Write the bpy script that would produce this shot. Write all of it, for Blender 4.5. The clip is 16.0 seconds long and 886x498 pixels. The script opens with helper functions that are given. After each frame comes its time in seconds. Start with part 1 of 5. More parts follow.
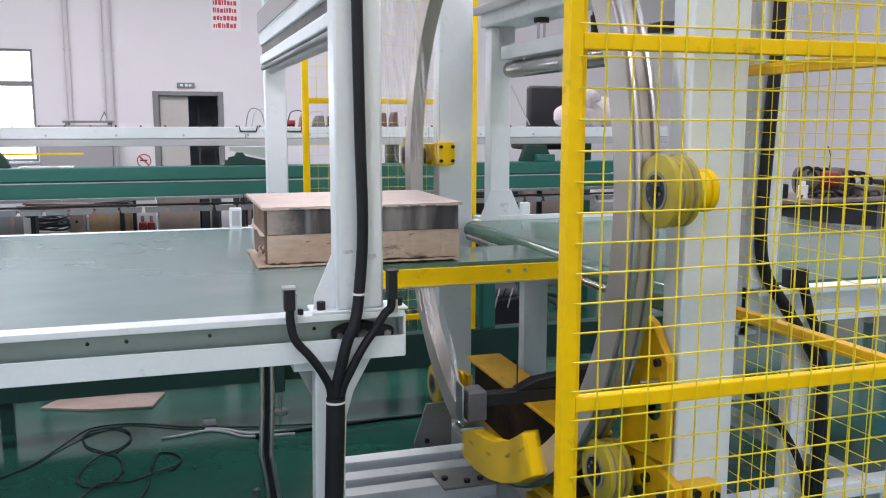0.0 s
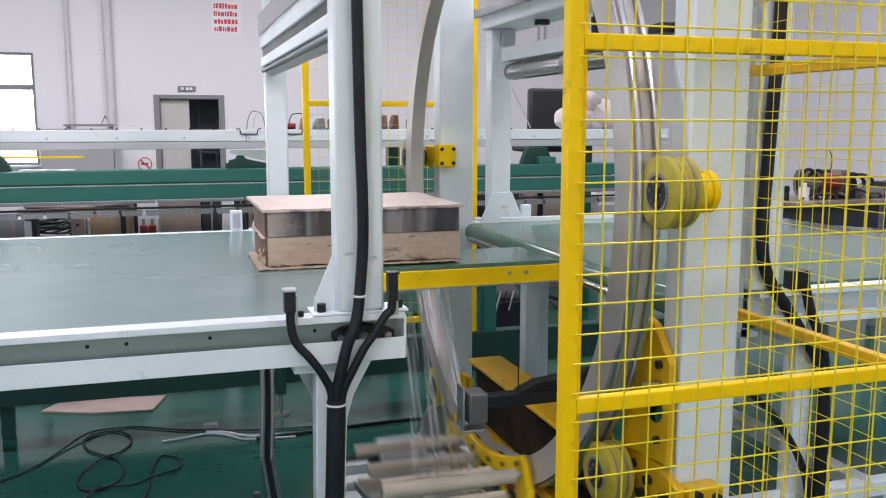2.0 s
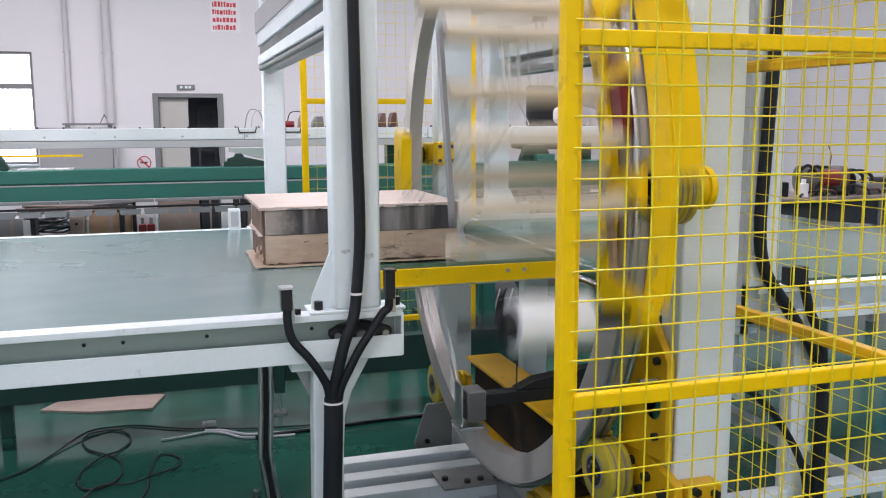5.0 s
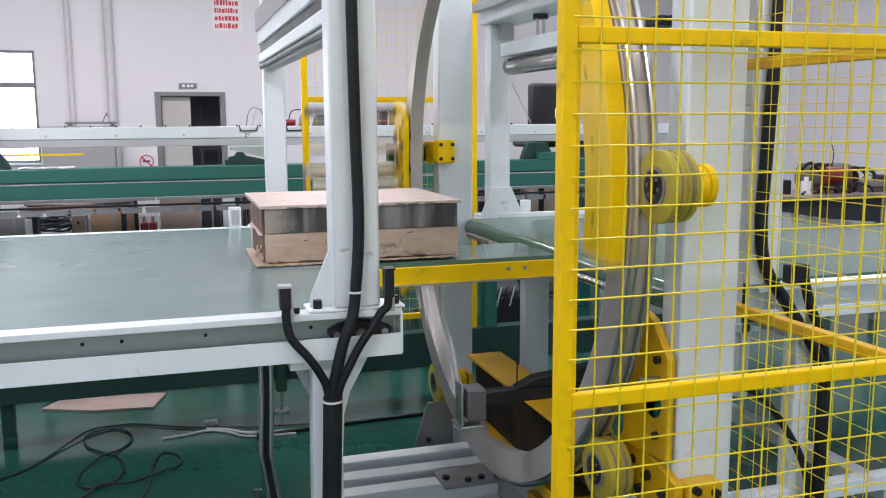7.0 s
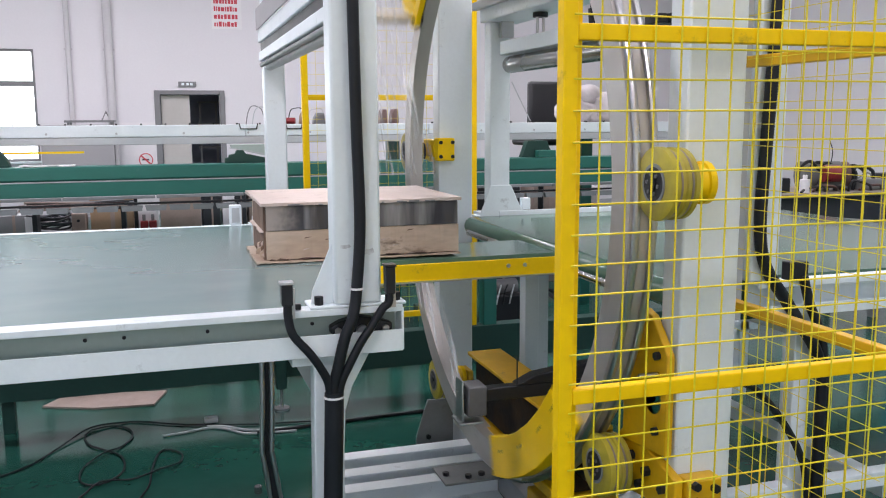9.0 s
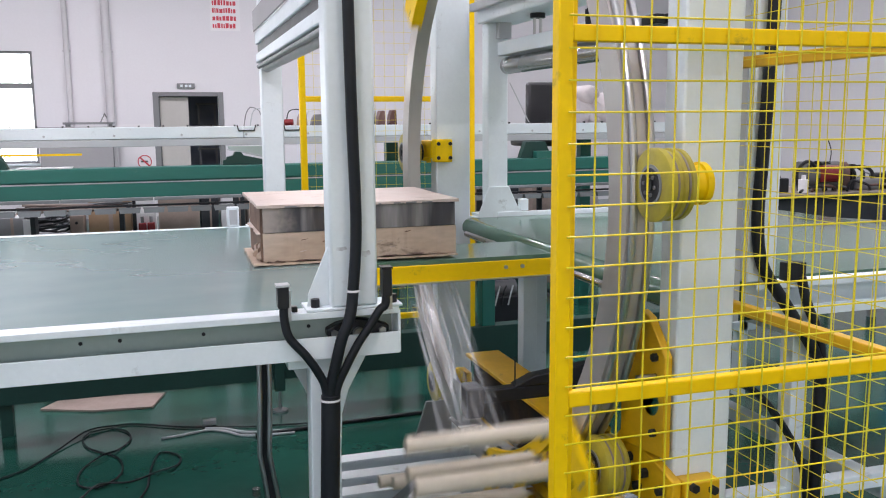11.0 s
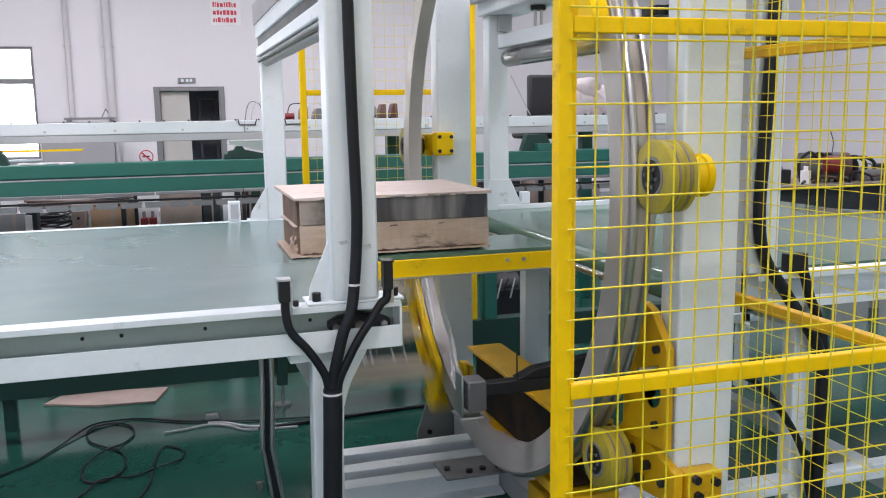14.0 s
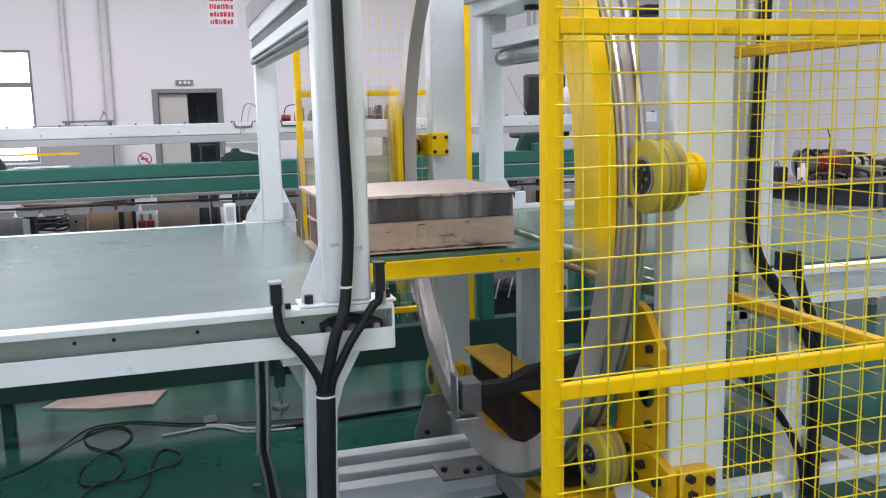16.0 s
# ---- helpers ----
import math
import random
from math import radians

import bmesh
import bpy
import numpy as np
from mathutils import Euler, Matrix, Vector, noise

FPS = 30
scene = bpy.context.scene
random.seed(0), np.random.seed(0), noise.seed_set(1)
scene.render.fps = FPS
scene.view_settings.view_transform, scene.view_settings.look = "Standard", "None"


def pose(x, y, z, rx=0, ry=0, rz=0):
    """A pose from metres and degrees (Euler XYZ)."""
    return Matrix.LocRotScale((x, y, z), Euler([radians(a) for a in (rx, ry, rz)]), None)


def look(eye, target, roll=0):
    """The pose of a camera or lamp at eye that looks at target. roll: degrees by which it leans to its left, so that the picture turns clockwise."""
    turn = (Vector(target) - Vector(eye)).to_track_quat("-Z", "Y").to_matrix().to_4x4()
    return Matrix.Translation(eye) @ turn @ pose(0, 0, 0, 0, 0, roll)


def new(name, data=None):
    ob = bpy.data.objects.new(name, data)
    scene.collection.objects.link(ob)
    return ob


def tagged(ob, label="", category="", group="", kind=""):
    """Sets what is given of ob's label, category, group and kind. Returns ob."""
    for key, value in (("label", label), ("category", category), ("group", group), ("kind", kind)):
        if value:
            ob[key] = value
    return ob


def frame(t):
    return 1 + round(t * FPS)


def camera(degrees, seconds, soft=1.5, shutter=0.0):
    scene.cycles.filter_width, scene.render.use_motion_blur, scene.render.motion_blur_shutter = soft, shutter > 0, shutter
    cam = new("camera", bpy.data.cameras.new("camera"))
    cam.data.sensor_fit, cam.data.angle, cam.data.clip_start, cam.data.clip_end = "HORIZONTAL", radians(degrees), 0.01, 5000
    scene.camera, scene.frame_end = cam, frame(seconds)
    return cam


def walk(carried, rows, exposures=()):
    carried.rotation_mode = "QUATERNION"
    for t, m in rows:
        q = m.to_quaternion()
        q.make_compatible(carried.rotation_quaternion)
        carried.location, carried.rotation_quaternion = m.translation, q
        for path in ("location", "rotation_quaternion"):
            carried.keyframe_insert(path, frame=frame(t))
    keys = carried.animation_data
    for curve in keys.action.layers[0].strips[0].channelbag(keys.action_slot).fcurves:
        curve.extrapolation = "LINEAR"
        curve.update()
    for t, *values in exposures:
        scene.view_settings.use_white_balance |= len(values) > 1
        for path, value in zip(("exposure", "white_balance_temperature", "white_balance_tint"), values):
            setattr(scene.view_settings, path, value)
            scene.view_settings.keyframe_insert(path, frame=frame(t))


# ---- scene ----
cam = camera(53.8, 16.0, soft=1.1, shutter=0.9)
PATH = [
    (0, (0.011, 0.033, 1.613), (0.611, 1.918, 1.322), 0.1),
    (0.5, (0.01, 0.032, 1.611), (0.612, 1.918, 1.327), 0.2),
    (1, (0.008, 0.028, 1.611), (0.609, 1.915, 1.329), 0.3),
    (1.5, (0.01, 0.032, 1.609), (0.609, 1.919, 1.327), 0.1),
    (2, (0.014, 0.038, 1.608), (0.612, 1.925, 1.324), -0.0),
    (2.5, (0.014, 0.036, 1.608), (0.612, 1.923, 1.322), -0.2),
    (3, (0.016, 0.034, 1.607), (0.609, 1.922, 1.319), -0.3),
    (3.5, (0.021, 0.038, 1.609), (0.614, 1.926, 1.32), -0.3),
    (4, (0.023, 0.039, 1.608), (0.62, 1.926, 1.321), -0.2),
    (6.5, (0.032, 0.043, 1.604), (0.63, 1.929, 1.311), -0.2),
    (7, (0.037, 0.044, 1.605), (0.628, 1.932, 1.312), -0.3),
    (7.5, (0.032, 0.041, 1.604), (0.622, 1.93, 1.311), -0.3),
    (8, (0.028, 0.029, 1.605), (0.619, 1.917, 1.312), -0.3),
    (8.5, (0.027, 0.03, 1.605), (0.618, 1.918, 1.312), -0.3),
    (9, (0.028, 0.033, 1.601), (0.621, 1.92, 1.305), -0.3),
    (11.5, (0.04, 0.037, 1.603), (0.633, 1.925, 1.309), -0.5),
    (12, (0.04, 0.036, 1.599), (0.631, 1.923, 1.301), -0.5),
    (12.5, (0.042, 0.041, 1.598), (0.632, 1.928, 1.297), -0.5),
    (13, (0.043, 0.042, 1.6), (0.634, 1.928, 1.293), -0.6),
    (13.5, (0.046, 0.044, 1.603), (0.635, 1.93, 1.294), -0.7),
    (14, (0.043, 0.038, 1.602), (0.631, 1.924, 1.293), -0.8),
    (14.5, (0.043, 0.033, 1.602), (0.635, 1.918, 1.293), -0.9),
    (15, (0.043, 0.035, 1.6), (0.635, 1.921, 1.293), -0.9),
    (15.5, (0.048, 0.037, 1.603), (0.642, 1.922, 1.295), -1.1),
    (16, (0.068, 0.03, 1.607), (0.655, 1.917, 1.297), -1.3),
]
walk(cam, [(t, look(eye, target, roll)) for t, eye, target, roll in PATH])

# ---- light ----
world = bpy.data.worlds.new("World")
scene.world = world
world.use_nodes = True
wn = world.node_tree.nodes
sky = wn.new("ShaderNodeTexSky")
sky.sky_type, sky.sun_disc = "NISHITA", False
sky.sun_elevation, sky.sun_rotation = radians(40), radians(200)
wn["Background"].inputs["Strength"].default_value = 0.15
world.node_tree.links.new(sky.outputs["Color"], wn["Background"].inputs["Color"])

sun = new("sun", bpy.data.lights.new("sun", "SUN"))
sun.data.energy, sun.data.angle, sun.data.color = 1.0, radians(10), (1, 0.96, 0.9)
sun.matrix_world = look((-8, 30, 22), (-2, 10, 0))

# assumed ceiling lamps, added out of view; strengths set singly to balance brightness
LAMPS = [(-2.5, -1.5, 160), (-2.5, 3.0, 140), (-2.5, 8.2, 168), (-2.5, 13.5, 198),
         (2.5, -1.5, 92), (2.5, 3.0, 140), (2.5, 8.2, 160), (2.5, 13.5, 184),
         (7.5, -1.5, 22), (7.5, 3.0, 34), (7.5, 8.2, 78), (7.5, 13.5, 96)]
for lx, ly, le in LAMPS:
    lamp = new("unseen_ceiling_lamp", bpy.data.lights.new("unseen_ceiling_lamp", "AREA"))
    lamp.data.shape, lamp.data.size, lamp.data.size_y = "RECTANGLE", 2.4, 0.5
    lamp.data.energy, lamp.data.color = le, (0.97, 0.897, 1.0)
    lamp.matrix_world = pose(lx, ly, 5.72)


# ---- materials ----
def material(name, color, rough=0.5, metal=0.0, grain=30.0, amount=0.12, patch=2.5, patch_amount=0.12, bump=0.05, second=None,
             mask=0.5, coat=0.0, per_piece=0.0, stretch=(1, 1, 1), specks=0.0, speck_color=(0.12, 0.11, 0.1), speck_at=0.62, spread=0.1):
    """Base colour with fine grain and large patches, a little relief and uneven gloss. second: the patches' colour, for
    wear, dirt or film glare.
    """
    m = bpy.data.materials.new(name)
    m.use_nodes = True
    n, l = m.node_tree.nodes, m.node_tree.links
    b = n["Principled BSDF"]
    co = n.new("ShaderNodeTexCoord")
    mp = n.new("ShaderNodeMapping")
    mp.inputs["Scale"].default_value = stretch
    l.new(co.outputs["Object"], mp.inputs["Vector"])
    fine, wide = n.new("ShaderNodeTexNoise"), n.new("ShaderNodeTexNoise")
    for node, scale, detail in ((fine, grain, 4.0), (wide, patch, 5.0)):
        node.inputs["Scale"].default_value, node.inputs["Detail"].default_value = scale, detail
        l.new(mp.outputs["Vector"], node.inputs["Vector"])
    ramp = n.new("ShaderNodeValToRGB")
    patch_tone = second or tuple(c * 0.72 for c in color)
    ramp.color_ramp.elements[0].position, ramp.color_ramp.elements[1].position = mask - 0.12, mask + 0.14
    ramp.color_ramp.elements[0].color, ramp.color_ramp.elements[1].color = (0, 0, 0, 1), (1, 1, 1, 1)
    l.new(wide.outputs["Fac"], ramp.inputs["Fac"])
    mul = n.new("ShaderNodeMath")
    mul.operation = "MULTIPLY"
    mul.inputs[1].default_value = patch_amount
    l.new(ramp.outputs["Color"], mul.inputs[0])
    mix1 = n.new("ShaderNodeMix")
    mix1.data_type = "RGBA"
    mix1.inputs["A"].default_value, mix1.inputs["B"].default_value = (*color, 1), (*patch_tone, 1)
    l.new(mul.outputs["Value"], mix1.inputs["Factor"])
    rng = n.new("ShaderNodeMapRange")
    rng.inputs["To Min"].default_value, rng.inputs["To Max"].default_value = 1 - amount, 1 + amount
    l.new(fine.outputs["Fac"], rng.inputs["Value"])
    mix2 = n.new("ShaderNodeMix")
    mix2.data_type, mix2.blend_type = "RGBA", "MULTIPLY"
    mix2.inputs["Factor"].default_value = 1.0
    l.new(mix1.outputs["Result"], mix2.inputs["A"])
    l.new(rng.outputs["Result"], mix2.inputs["B"])
    out = mix2.outputs["Result"]
    if specks:
        sp, st, se = n.new("ShaderNodeTexNoise"), n.new("ShaderNodeValToRGB"), n.new("ShaderNodeMix")
        sp.inputs["Scale"].default_value, sp.inputs["Detail"].default_value, sp.inputs["Roughness"].default_value = 9.0, 8.0, 0.72
        l.new(mp.outputs["Vector"], sp.inputs["Vector"])
        st.color_ramp.elements[0].position, st.color_ramp.elements[1].position = speck_at, speck_at + 0.10
        st.color_ramp.elements[1].color = (specks, specks, specks, 1)
        l.new(sp.outputs["Fac"], st.inputs["Fac"])
        se.data_type = "RGBA"
        se.inputs["B"].default_value = (*speck_color, 1)
        l.new(st.outputs["Color"], se.inputs["Factor"])
        l.new(out, se.inputs["A"])
        out = se.outputs["Result"]
    if per_piece:
        info = n.new("ShaderNodeObjectInfo")
        pr = n.new("ShaderNodeMapRange")
        pr.inputs["To Min"].default_value, pr.inputs["To Max"].default_value = 1 - per_piece, 1 + per_piece
        l.new(info.outputs["Random"], pr.inputs["Value"])
        mix3 = n.new("ShaderNodeMix")
        mix3.data_type, mix3.blend_type = "RGBA", "MULTIPLY"
        mix3.inputs["Factor"].default_value = 1.0
        l.new(out, mix3.inputs["A"])
        l.new(pr.outputs["Result"], mix3.inputs["B"])
        out = mix3.outputs["Result"]
    l.new(out, b.inputs["Base Color"])
    rr = n.new("ShaderNodeMapRange")
    rr.inputs["To Min"].default_value, rr.inputs["To Max"].default_value = max(0.02, rough - spread), min(1, rough + spread)
    l.new(wide.outputs["Fac"], rr.inputs["Value"])
    l.new(rr.outputs["Result"], b.inputs["Roughness"])
    b.inputs["Metallic"].default_value = metal
    b.inputs["Coat Weight"].default_value = coat
    if bump:
        bp = n.new("ShaderNodeBump")
        bp.inputs["Strength"].default_value, bp.inputs["Distance"].default_value = bump, 0.01
        l.new(fine.outputs["Fac"], bp.inputs["Height"])
        l.new(bp.outputs["Normal"], b.inputs["Normal"])
    return m


def clear_film(name):
    """Thin stretched film: mostly clear; its bright sheen is put in as pale lengthwise streaks."""
    m = bpy.data.materials.new(name)
    m.use_nodes = True
    n, l = m.node_tree.nodes, m.node_tree.links
    b = n["Principled BSDF"]
    b.inputs["Base Color"].default_value, b.inputs["Roughness"].default_value = (0.88, 0.9, 0.92, 1), 0.1
    co, mp, tx = n.new("ShaderNodeTexCoord"), n.new("ShaderNodeMapping"), n.new("ShaderNodeTexNoise")
    mp.inputs["Scale"].default_value = (60, 1.2, 1)
    tx.inputs["Scale"].default_value, tx.inputs["Detail"].default_value = 1.0, 3.0
    rg = n.new("ShaderNodeMapRange")
    rg.inputs["From Min"].default_value, rg.inputs["From Max"].default_value = 0.5, 0.78
    rg.inputs["To Min"].default_value, rg.inputs["To Max"].default_value = 0.02, 0.8
    l.new(co.outputs["Object"], mp.inputs["Vector"])
    l.new(mp.outputs["Vector"], tx.inputs["Vector"])
    l.new(tx.outputs["Fac"], rg.inputs["Value"])
    l.new(rg.outputs["Result"], b.inputs["Alpha"])
    return m


def glow(name, color, strength):
    m = bpy.data.materials.new(name)
    m.use_nodes = True
    b = m.node_tree.nodes["Principled BSDF"]
    b.inputs["Base Color"].default_value = (*color, 1)
    b.inputs["Emission Color"].default_value, b.inputs["Emission Strength"].default_value = (*color, 1), strength
    return m


WHITE = material("white_machine_paint", (0.80, 0.865, 0.895), 0.36, grain=60, amount=0.04, patch=3, patch_amount=0.35, second=(0.66, 0.725, 0.755), bump=0.04, specks=0.5, speck_color=(0.3, 0.31, 0.32))
GREYPAINT = material("pale_grey_paint", (0.5, 0.52, 0.54), 0.4, grain=60, amount=0.05, patch=3, patch_amount=0.3, bump=0.04)
YELLOW = material("yellow_machine_paint", (0.95, 0.62, 0.0015), 0.35, grain=50, amount=0.06, patch=4, patch_amount=0.3, second=(0.66, 0.42, 0.01), bump=0.05, specks=0.55, speck_color=(0.25, 0.16, 0.03))
YELLOW.node_tree.nodes["Principled BSDF"].inputs["Specular IOR Level"].default_value = 0.2
# darker yellow: shade on side-facing and low parts is put into the colour
SHADEYELLOW = material("shaded_yellow_machine_paint", (0.80, 0.46, 0.003), 0.4, grain=50, amount=0.08, patch=5, patch_amount=0.45, second=(0.50, 0.27, 0.008), bump=0.05, specks=0.6, speck_color=(0.16, 0.09, 0.02))
WIREPAINT = material("yellow_wire_coating", (0.80, 0.66, 0.012), 0.4, grain=50, amount=0.1, patch=4, patch_amount=0.4, second=(0.6, 0.47, 0.03), bump=0.03)
WHEEL = material("yellow_polyurethane", (0.46, 0.385, 0.035), 0.4, grain=40, amount=0.15, patch=9, patch_amount=0.6, second=(0.24, 0.19, 0.05), bump=0.1, specks=0.7)
GREEN = material("green_machine_paint", (0.016, 0.150, 0.120), 0.36, grain=50, amount=0.08, patch=3, patch_amount=0.5, second=(0.03, 0.125, 0.10), bump=0.05, specks=0.4, speck_color=(0.10, 0.22, 0.19), stretch=(0.3, 1, 1))
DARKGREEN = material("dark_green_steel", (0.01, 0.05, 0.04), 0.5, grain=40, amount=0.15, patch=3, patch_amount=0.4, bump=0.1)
BELT = material("green_grey_pvc_belt", (0.165, 0.25, 0.245), 0.20, grain=9, amount=0.05, patch=1.3, patch_amount=0.7, second=(0.25, 0.33, 0.33), bump=0.0, stretch=(0.7, 1, 1), spread=0.05)
BELT.node_tree.nodes["Principled BSDF"].inputs["Specular IOR Level"].default_value = 1.0
BELT2 = material("green_pvc_belt", (0.072, 0.155, 0.108), 0.15, grain=40, amount=0.08, patch=1.6, patch_amount=0.6, second=(0.12, 0.20, 0.155), bump=0.008)
BELT2.node_tree.nodes["Principled BSDF"].inputs["Specular IOR Level"].default_value = 0.55
STEEL = material("brushed_steel", (0.55, 0.55, 0.56), 0.3, metal=1.0, grain=120, amount=0.05, patch=3, patch_amount=0.2, bump=0.01, stretch=(1, 1, 4))
CHROME = material("polished_steel", (0.40, 0.395, 0.39), 0.26, metal=1.0, grain=80, amount=0.05, patch=5, patch_amount=0.2, bump=0.01)
RINGMAT = material("rolled_aluminium", (0.55, 0.52, 0.495), 0.42, metal=0.45, grain=60, amount=0.08, patch=4, patch_amount=0.5, second=(0.39, 0.365, 0.35), bump=0.05, specks=0.5)
BLACK = material("black_plastic", (0.010, 0.011, 0.014), 0.42, grain=60, amount=0.2, patch=5, patch_amount=0.3, second=(0.035, 0.035, 0.04), bump=0.05)
CONDUIT = material("black_corrugated_conduit", (0.006, 0.008, 0.012), 0.5, grain=40, amount=0.2, patch=6, patch_amount=0.4, second=(0.018, 0.02, 0.026), bump=0.1)
for dark in (BLACK, CONDUIT):
    dark.node_tree.nodes["Principled BSDF"].inputs["Specular IOR Level"].default_value = 0.35
RUBBER = material("beige_rubber", (0.66, 0.59, 0.48), 0.6, grain=50, amount=0.08, patch=8, patch_amount=0.4, second=(0.54, 0.47, 0.37), bump=0.08)
FILM = material("white_stretch_film", (0.8, 0.82, 0.84), 0.22, grain=70, amount=0.06, patch=8, patch_amount=0.2, bump=0.06, coat=0.4, stretch=(1, 1, 5))
BOARD = material("pale_plywood", (0.57, 0.46, 0.40), 0.55, grain=60, amount=0.12, patch=7, patch_amount=0.6, second=(0.66, 0.575, 0.53), bump=0.1, stretch=(0.6, 1, 1), specks=0.75, speck_color=(0.24, 0.17, 0.13), speck_at=0.585)
KRAFT = material("brown_panel", (0.47, 0.345, 0.255), 0.5, grain=30, amount=0.22, patch=5.5, patch_amount=0.85, second=(0.61, 0.485, 0.385), bump=0.1, stretch=(0.5, 1, 1.5), specks=0.85, speck_color=(0.13, 0.085, 0.06), speck_at=0.595)
# shade inside the case's open end is put into this dark brown
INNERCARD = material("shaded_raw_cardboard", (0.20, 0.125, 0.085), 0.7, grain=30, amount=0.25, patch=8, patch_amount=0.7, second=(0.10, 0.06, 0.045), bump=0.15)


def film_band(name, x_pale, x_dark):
    """A dark glossy panel under film; the film's glare, pale end and upright streaks, is put into the colour."""
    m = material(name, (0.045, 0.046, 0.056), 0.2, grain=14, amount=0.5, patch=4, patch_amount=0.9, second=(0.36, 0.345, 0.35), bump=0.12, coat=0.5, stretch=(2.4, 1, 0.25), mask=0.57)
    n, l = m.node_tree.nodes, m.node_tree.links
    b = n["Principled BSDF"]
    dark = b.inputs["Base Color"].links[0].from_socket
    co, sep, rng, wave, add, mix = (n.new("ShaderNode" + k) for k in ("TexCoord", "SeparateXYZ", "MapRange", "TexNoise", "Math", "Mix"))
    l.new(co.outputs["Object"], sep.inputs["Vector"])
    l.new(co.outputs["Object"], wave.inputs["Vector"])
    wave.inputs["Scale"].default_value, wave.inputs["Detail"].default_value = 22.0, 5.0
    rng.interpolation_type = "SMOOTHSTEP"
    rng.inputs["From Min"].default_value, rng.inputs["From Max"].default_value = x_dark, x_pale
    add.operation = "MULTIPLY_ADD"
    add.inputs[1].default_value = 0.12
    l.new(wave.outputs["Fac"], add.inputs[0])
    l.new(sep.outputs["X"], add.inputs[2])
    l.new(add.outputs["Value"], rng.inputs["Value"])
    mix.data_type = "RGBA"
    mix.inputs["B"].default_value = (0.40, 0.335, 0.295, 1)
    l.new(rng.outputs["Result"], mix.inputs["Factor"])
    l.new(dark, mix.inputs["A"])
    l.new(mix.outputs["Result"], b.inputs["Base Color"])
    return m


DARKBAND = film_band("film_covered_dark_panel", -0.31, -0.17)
WALLMAT = material("grey_white_wall_paint", (0.77, 0.75, 0.78), 0.75, grain=25, amount=0.03, patch=0.7, patch_amount=0.25, second=(0.71, 0.69, 0.72), bump=0.03)
CEILMAT = material("white_ceiling_sheet", (0.7, 0.7, 0.71), 0.7, grain=12, amount=0.04, bump=0.02)
FLOORMAT = material("green_epoxy_floor", (0.016, 0.088, 0.066), 0.16, grain=14, amount=0.14, patch=0.6, patch_amount=0.3, second=(0.03, 0.12, 0.085), bump=0.01)
FLOORMAT.node_tree.nodes["Principled BSDF"].inputs["Specular IOR Level"].default_value = 0.45
DOORMAT = material("beige_door_leaf", (0.54, 0.52, 0.49), 0.5, grain=20, amount=0.05)
FRAMEMAT = material("grey_door_frame", (0.22, 0.22, 0.23), 0.45, grain=40, amount=0.08)
STOREPAINT = material("blue_grey_store_paint", (0.26, 0.28, 0.36), 0.7, grain=8, amount=0.3, patch=2, patch_amount=0.6, second=(0.12, 0.13, 0.18))
DARKROOM = material("dark_storage", (0.03, 0.035, 0.042), 0.8, grain=6, amount=0.5, patch=2, patch_amount=0.6)
RED = material("red_enamel", (0.22, 0.015, 0.02), 0.4, grain=40, amount=0.1)
REDINK = material("red_print", (0.6, 0.06, 0.09), 0.6, grain=40, amount=0.1)
BLUE = material("blue_plastic", (0.03, 0.09, 0.5), 0.4, grain=40, amount=0.1)
PAPER = material("white_paper", (0.82, 0.8, 0.82), 0.6, grain=40, amount=0.03)
CLOTH = material("white_cloth_sack", (0.5, 0.46, 0.46), 0.9, grain=35, amount=0.1, patch=8, patch_amount=0.4, bump=0.3)
LEATHER = material("black_leatherette", (0.02, 0.02, 0.023), 0.5, grain=60, amount=0.2, bump=0.15)
BROWN = material("brown_cardboard", (0.36, 0.24, 0.15), 0.8, grain=40, amount=0.12, patch=4, patch_amount=0.4, bump=0.05)
REDBROWN = material("red_brown_goods", (0.17, 0.10, 0.085), 0.6, grain=25, amount=0.3, patch=6, patch_amount=0.5, bump=0.2)
WEBGREY = material("grey_green_tone", (0.40, 0.48, 0.45), 0.45, grain=50, amount=0.06, patch=2, patch_amount=0.3, bump=0.04)
PIPEMAT = material("grey_pipe_paint", (0.62, 0.6, 0.62), 0.6, grain=40, amount=0.04, bump=0.03)
OLDCARD = material("grimy_cardboard", (0.34, 0.265, 0.23), 0.8, grain=40, amount=0.14, patch=4, patch_amount=0.5, second=(0.24, 0.19, 0.17), bump=0.05)
DARKSTEEL = material("dark_grey_steel", (0.12, 0.12, 0.125), 0.5, grain=50, amount=0.12, patch=5, patch_amount=0.4, bump=0.05)
DIMGREY = material("worn_grey_paint", (0.22, 0.23, 0.235), 0.5, grain=50, amount=0.1, patch=5, patch_amount=0.5, bump=0.05, specks=0.6)
DARKRUST = material("dark_rusty_steel", (0.13, 0.06, 0.05), 0.55, grain=30, amount=0.3, patch=7, patch_amount=0.6, second=(0.05, 0.04, 0.04), bump=0.2)
SLATGREY = material("worn_slat_grey", (0.24, 0.26, 0.27), 0.5, grain=50, amount=0.1, patch=5, patch_amount=0.5, bump=0.05, per_piece=0.15)
SATIN = material("satin_roller_steel", (0.46, 0.47, 0.48), 0.42, metal=0.5, grain=80, amount=0.05, patch=5, patch_amount=0.2, bump=0.01)
BENCHTOP = material("worn_bench_top", (0.30, 0.25, 0.22), 0.5, grain=30, amount=0.2, patch=5, patch_amount=0.6, second=(0.16, 0.13, 0.11), bump=0.05)
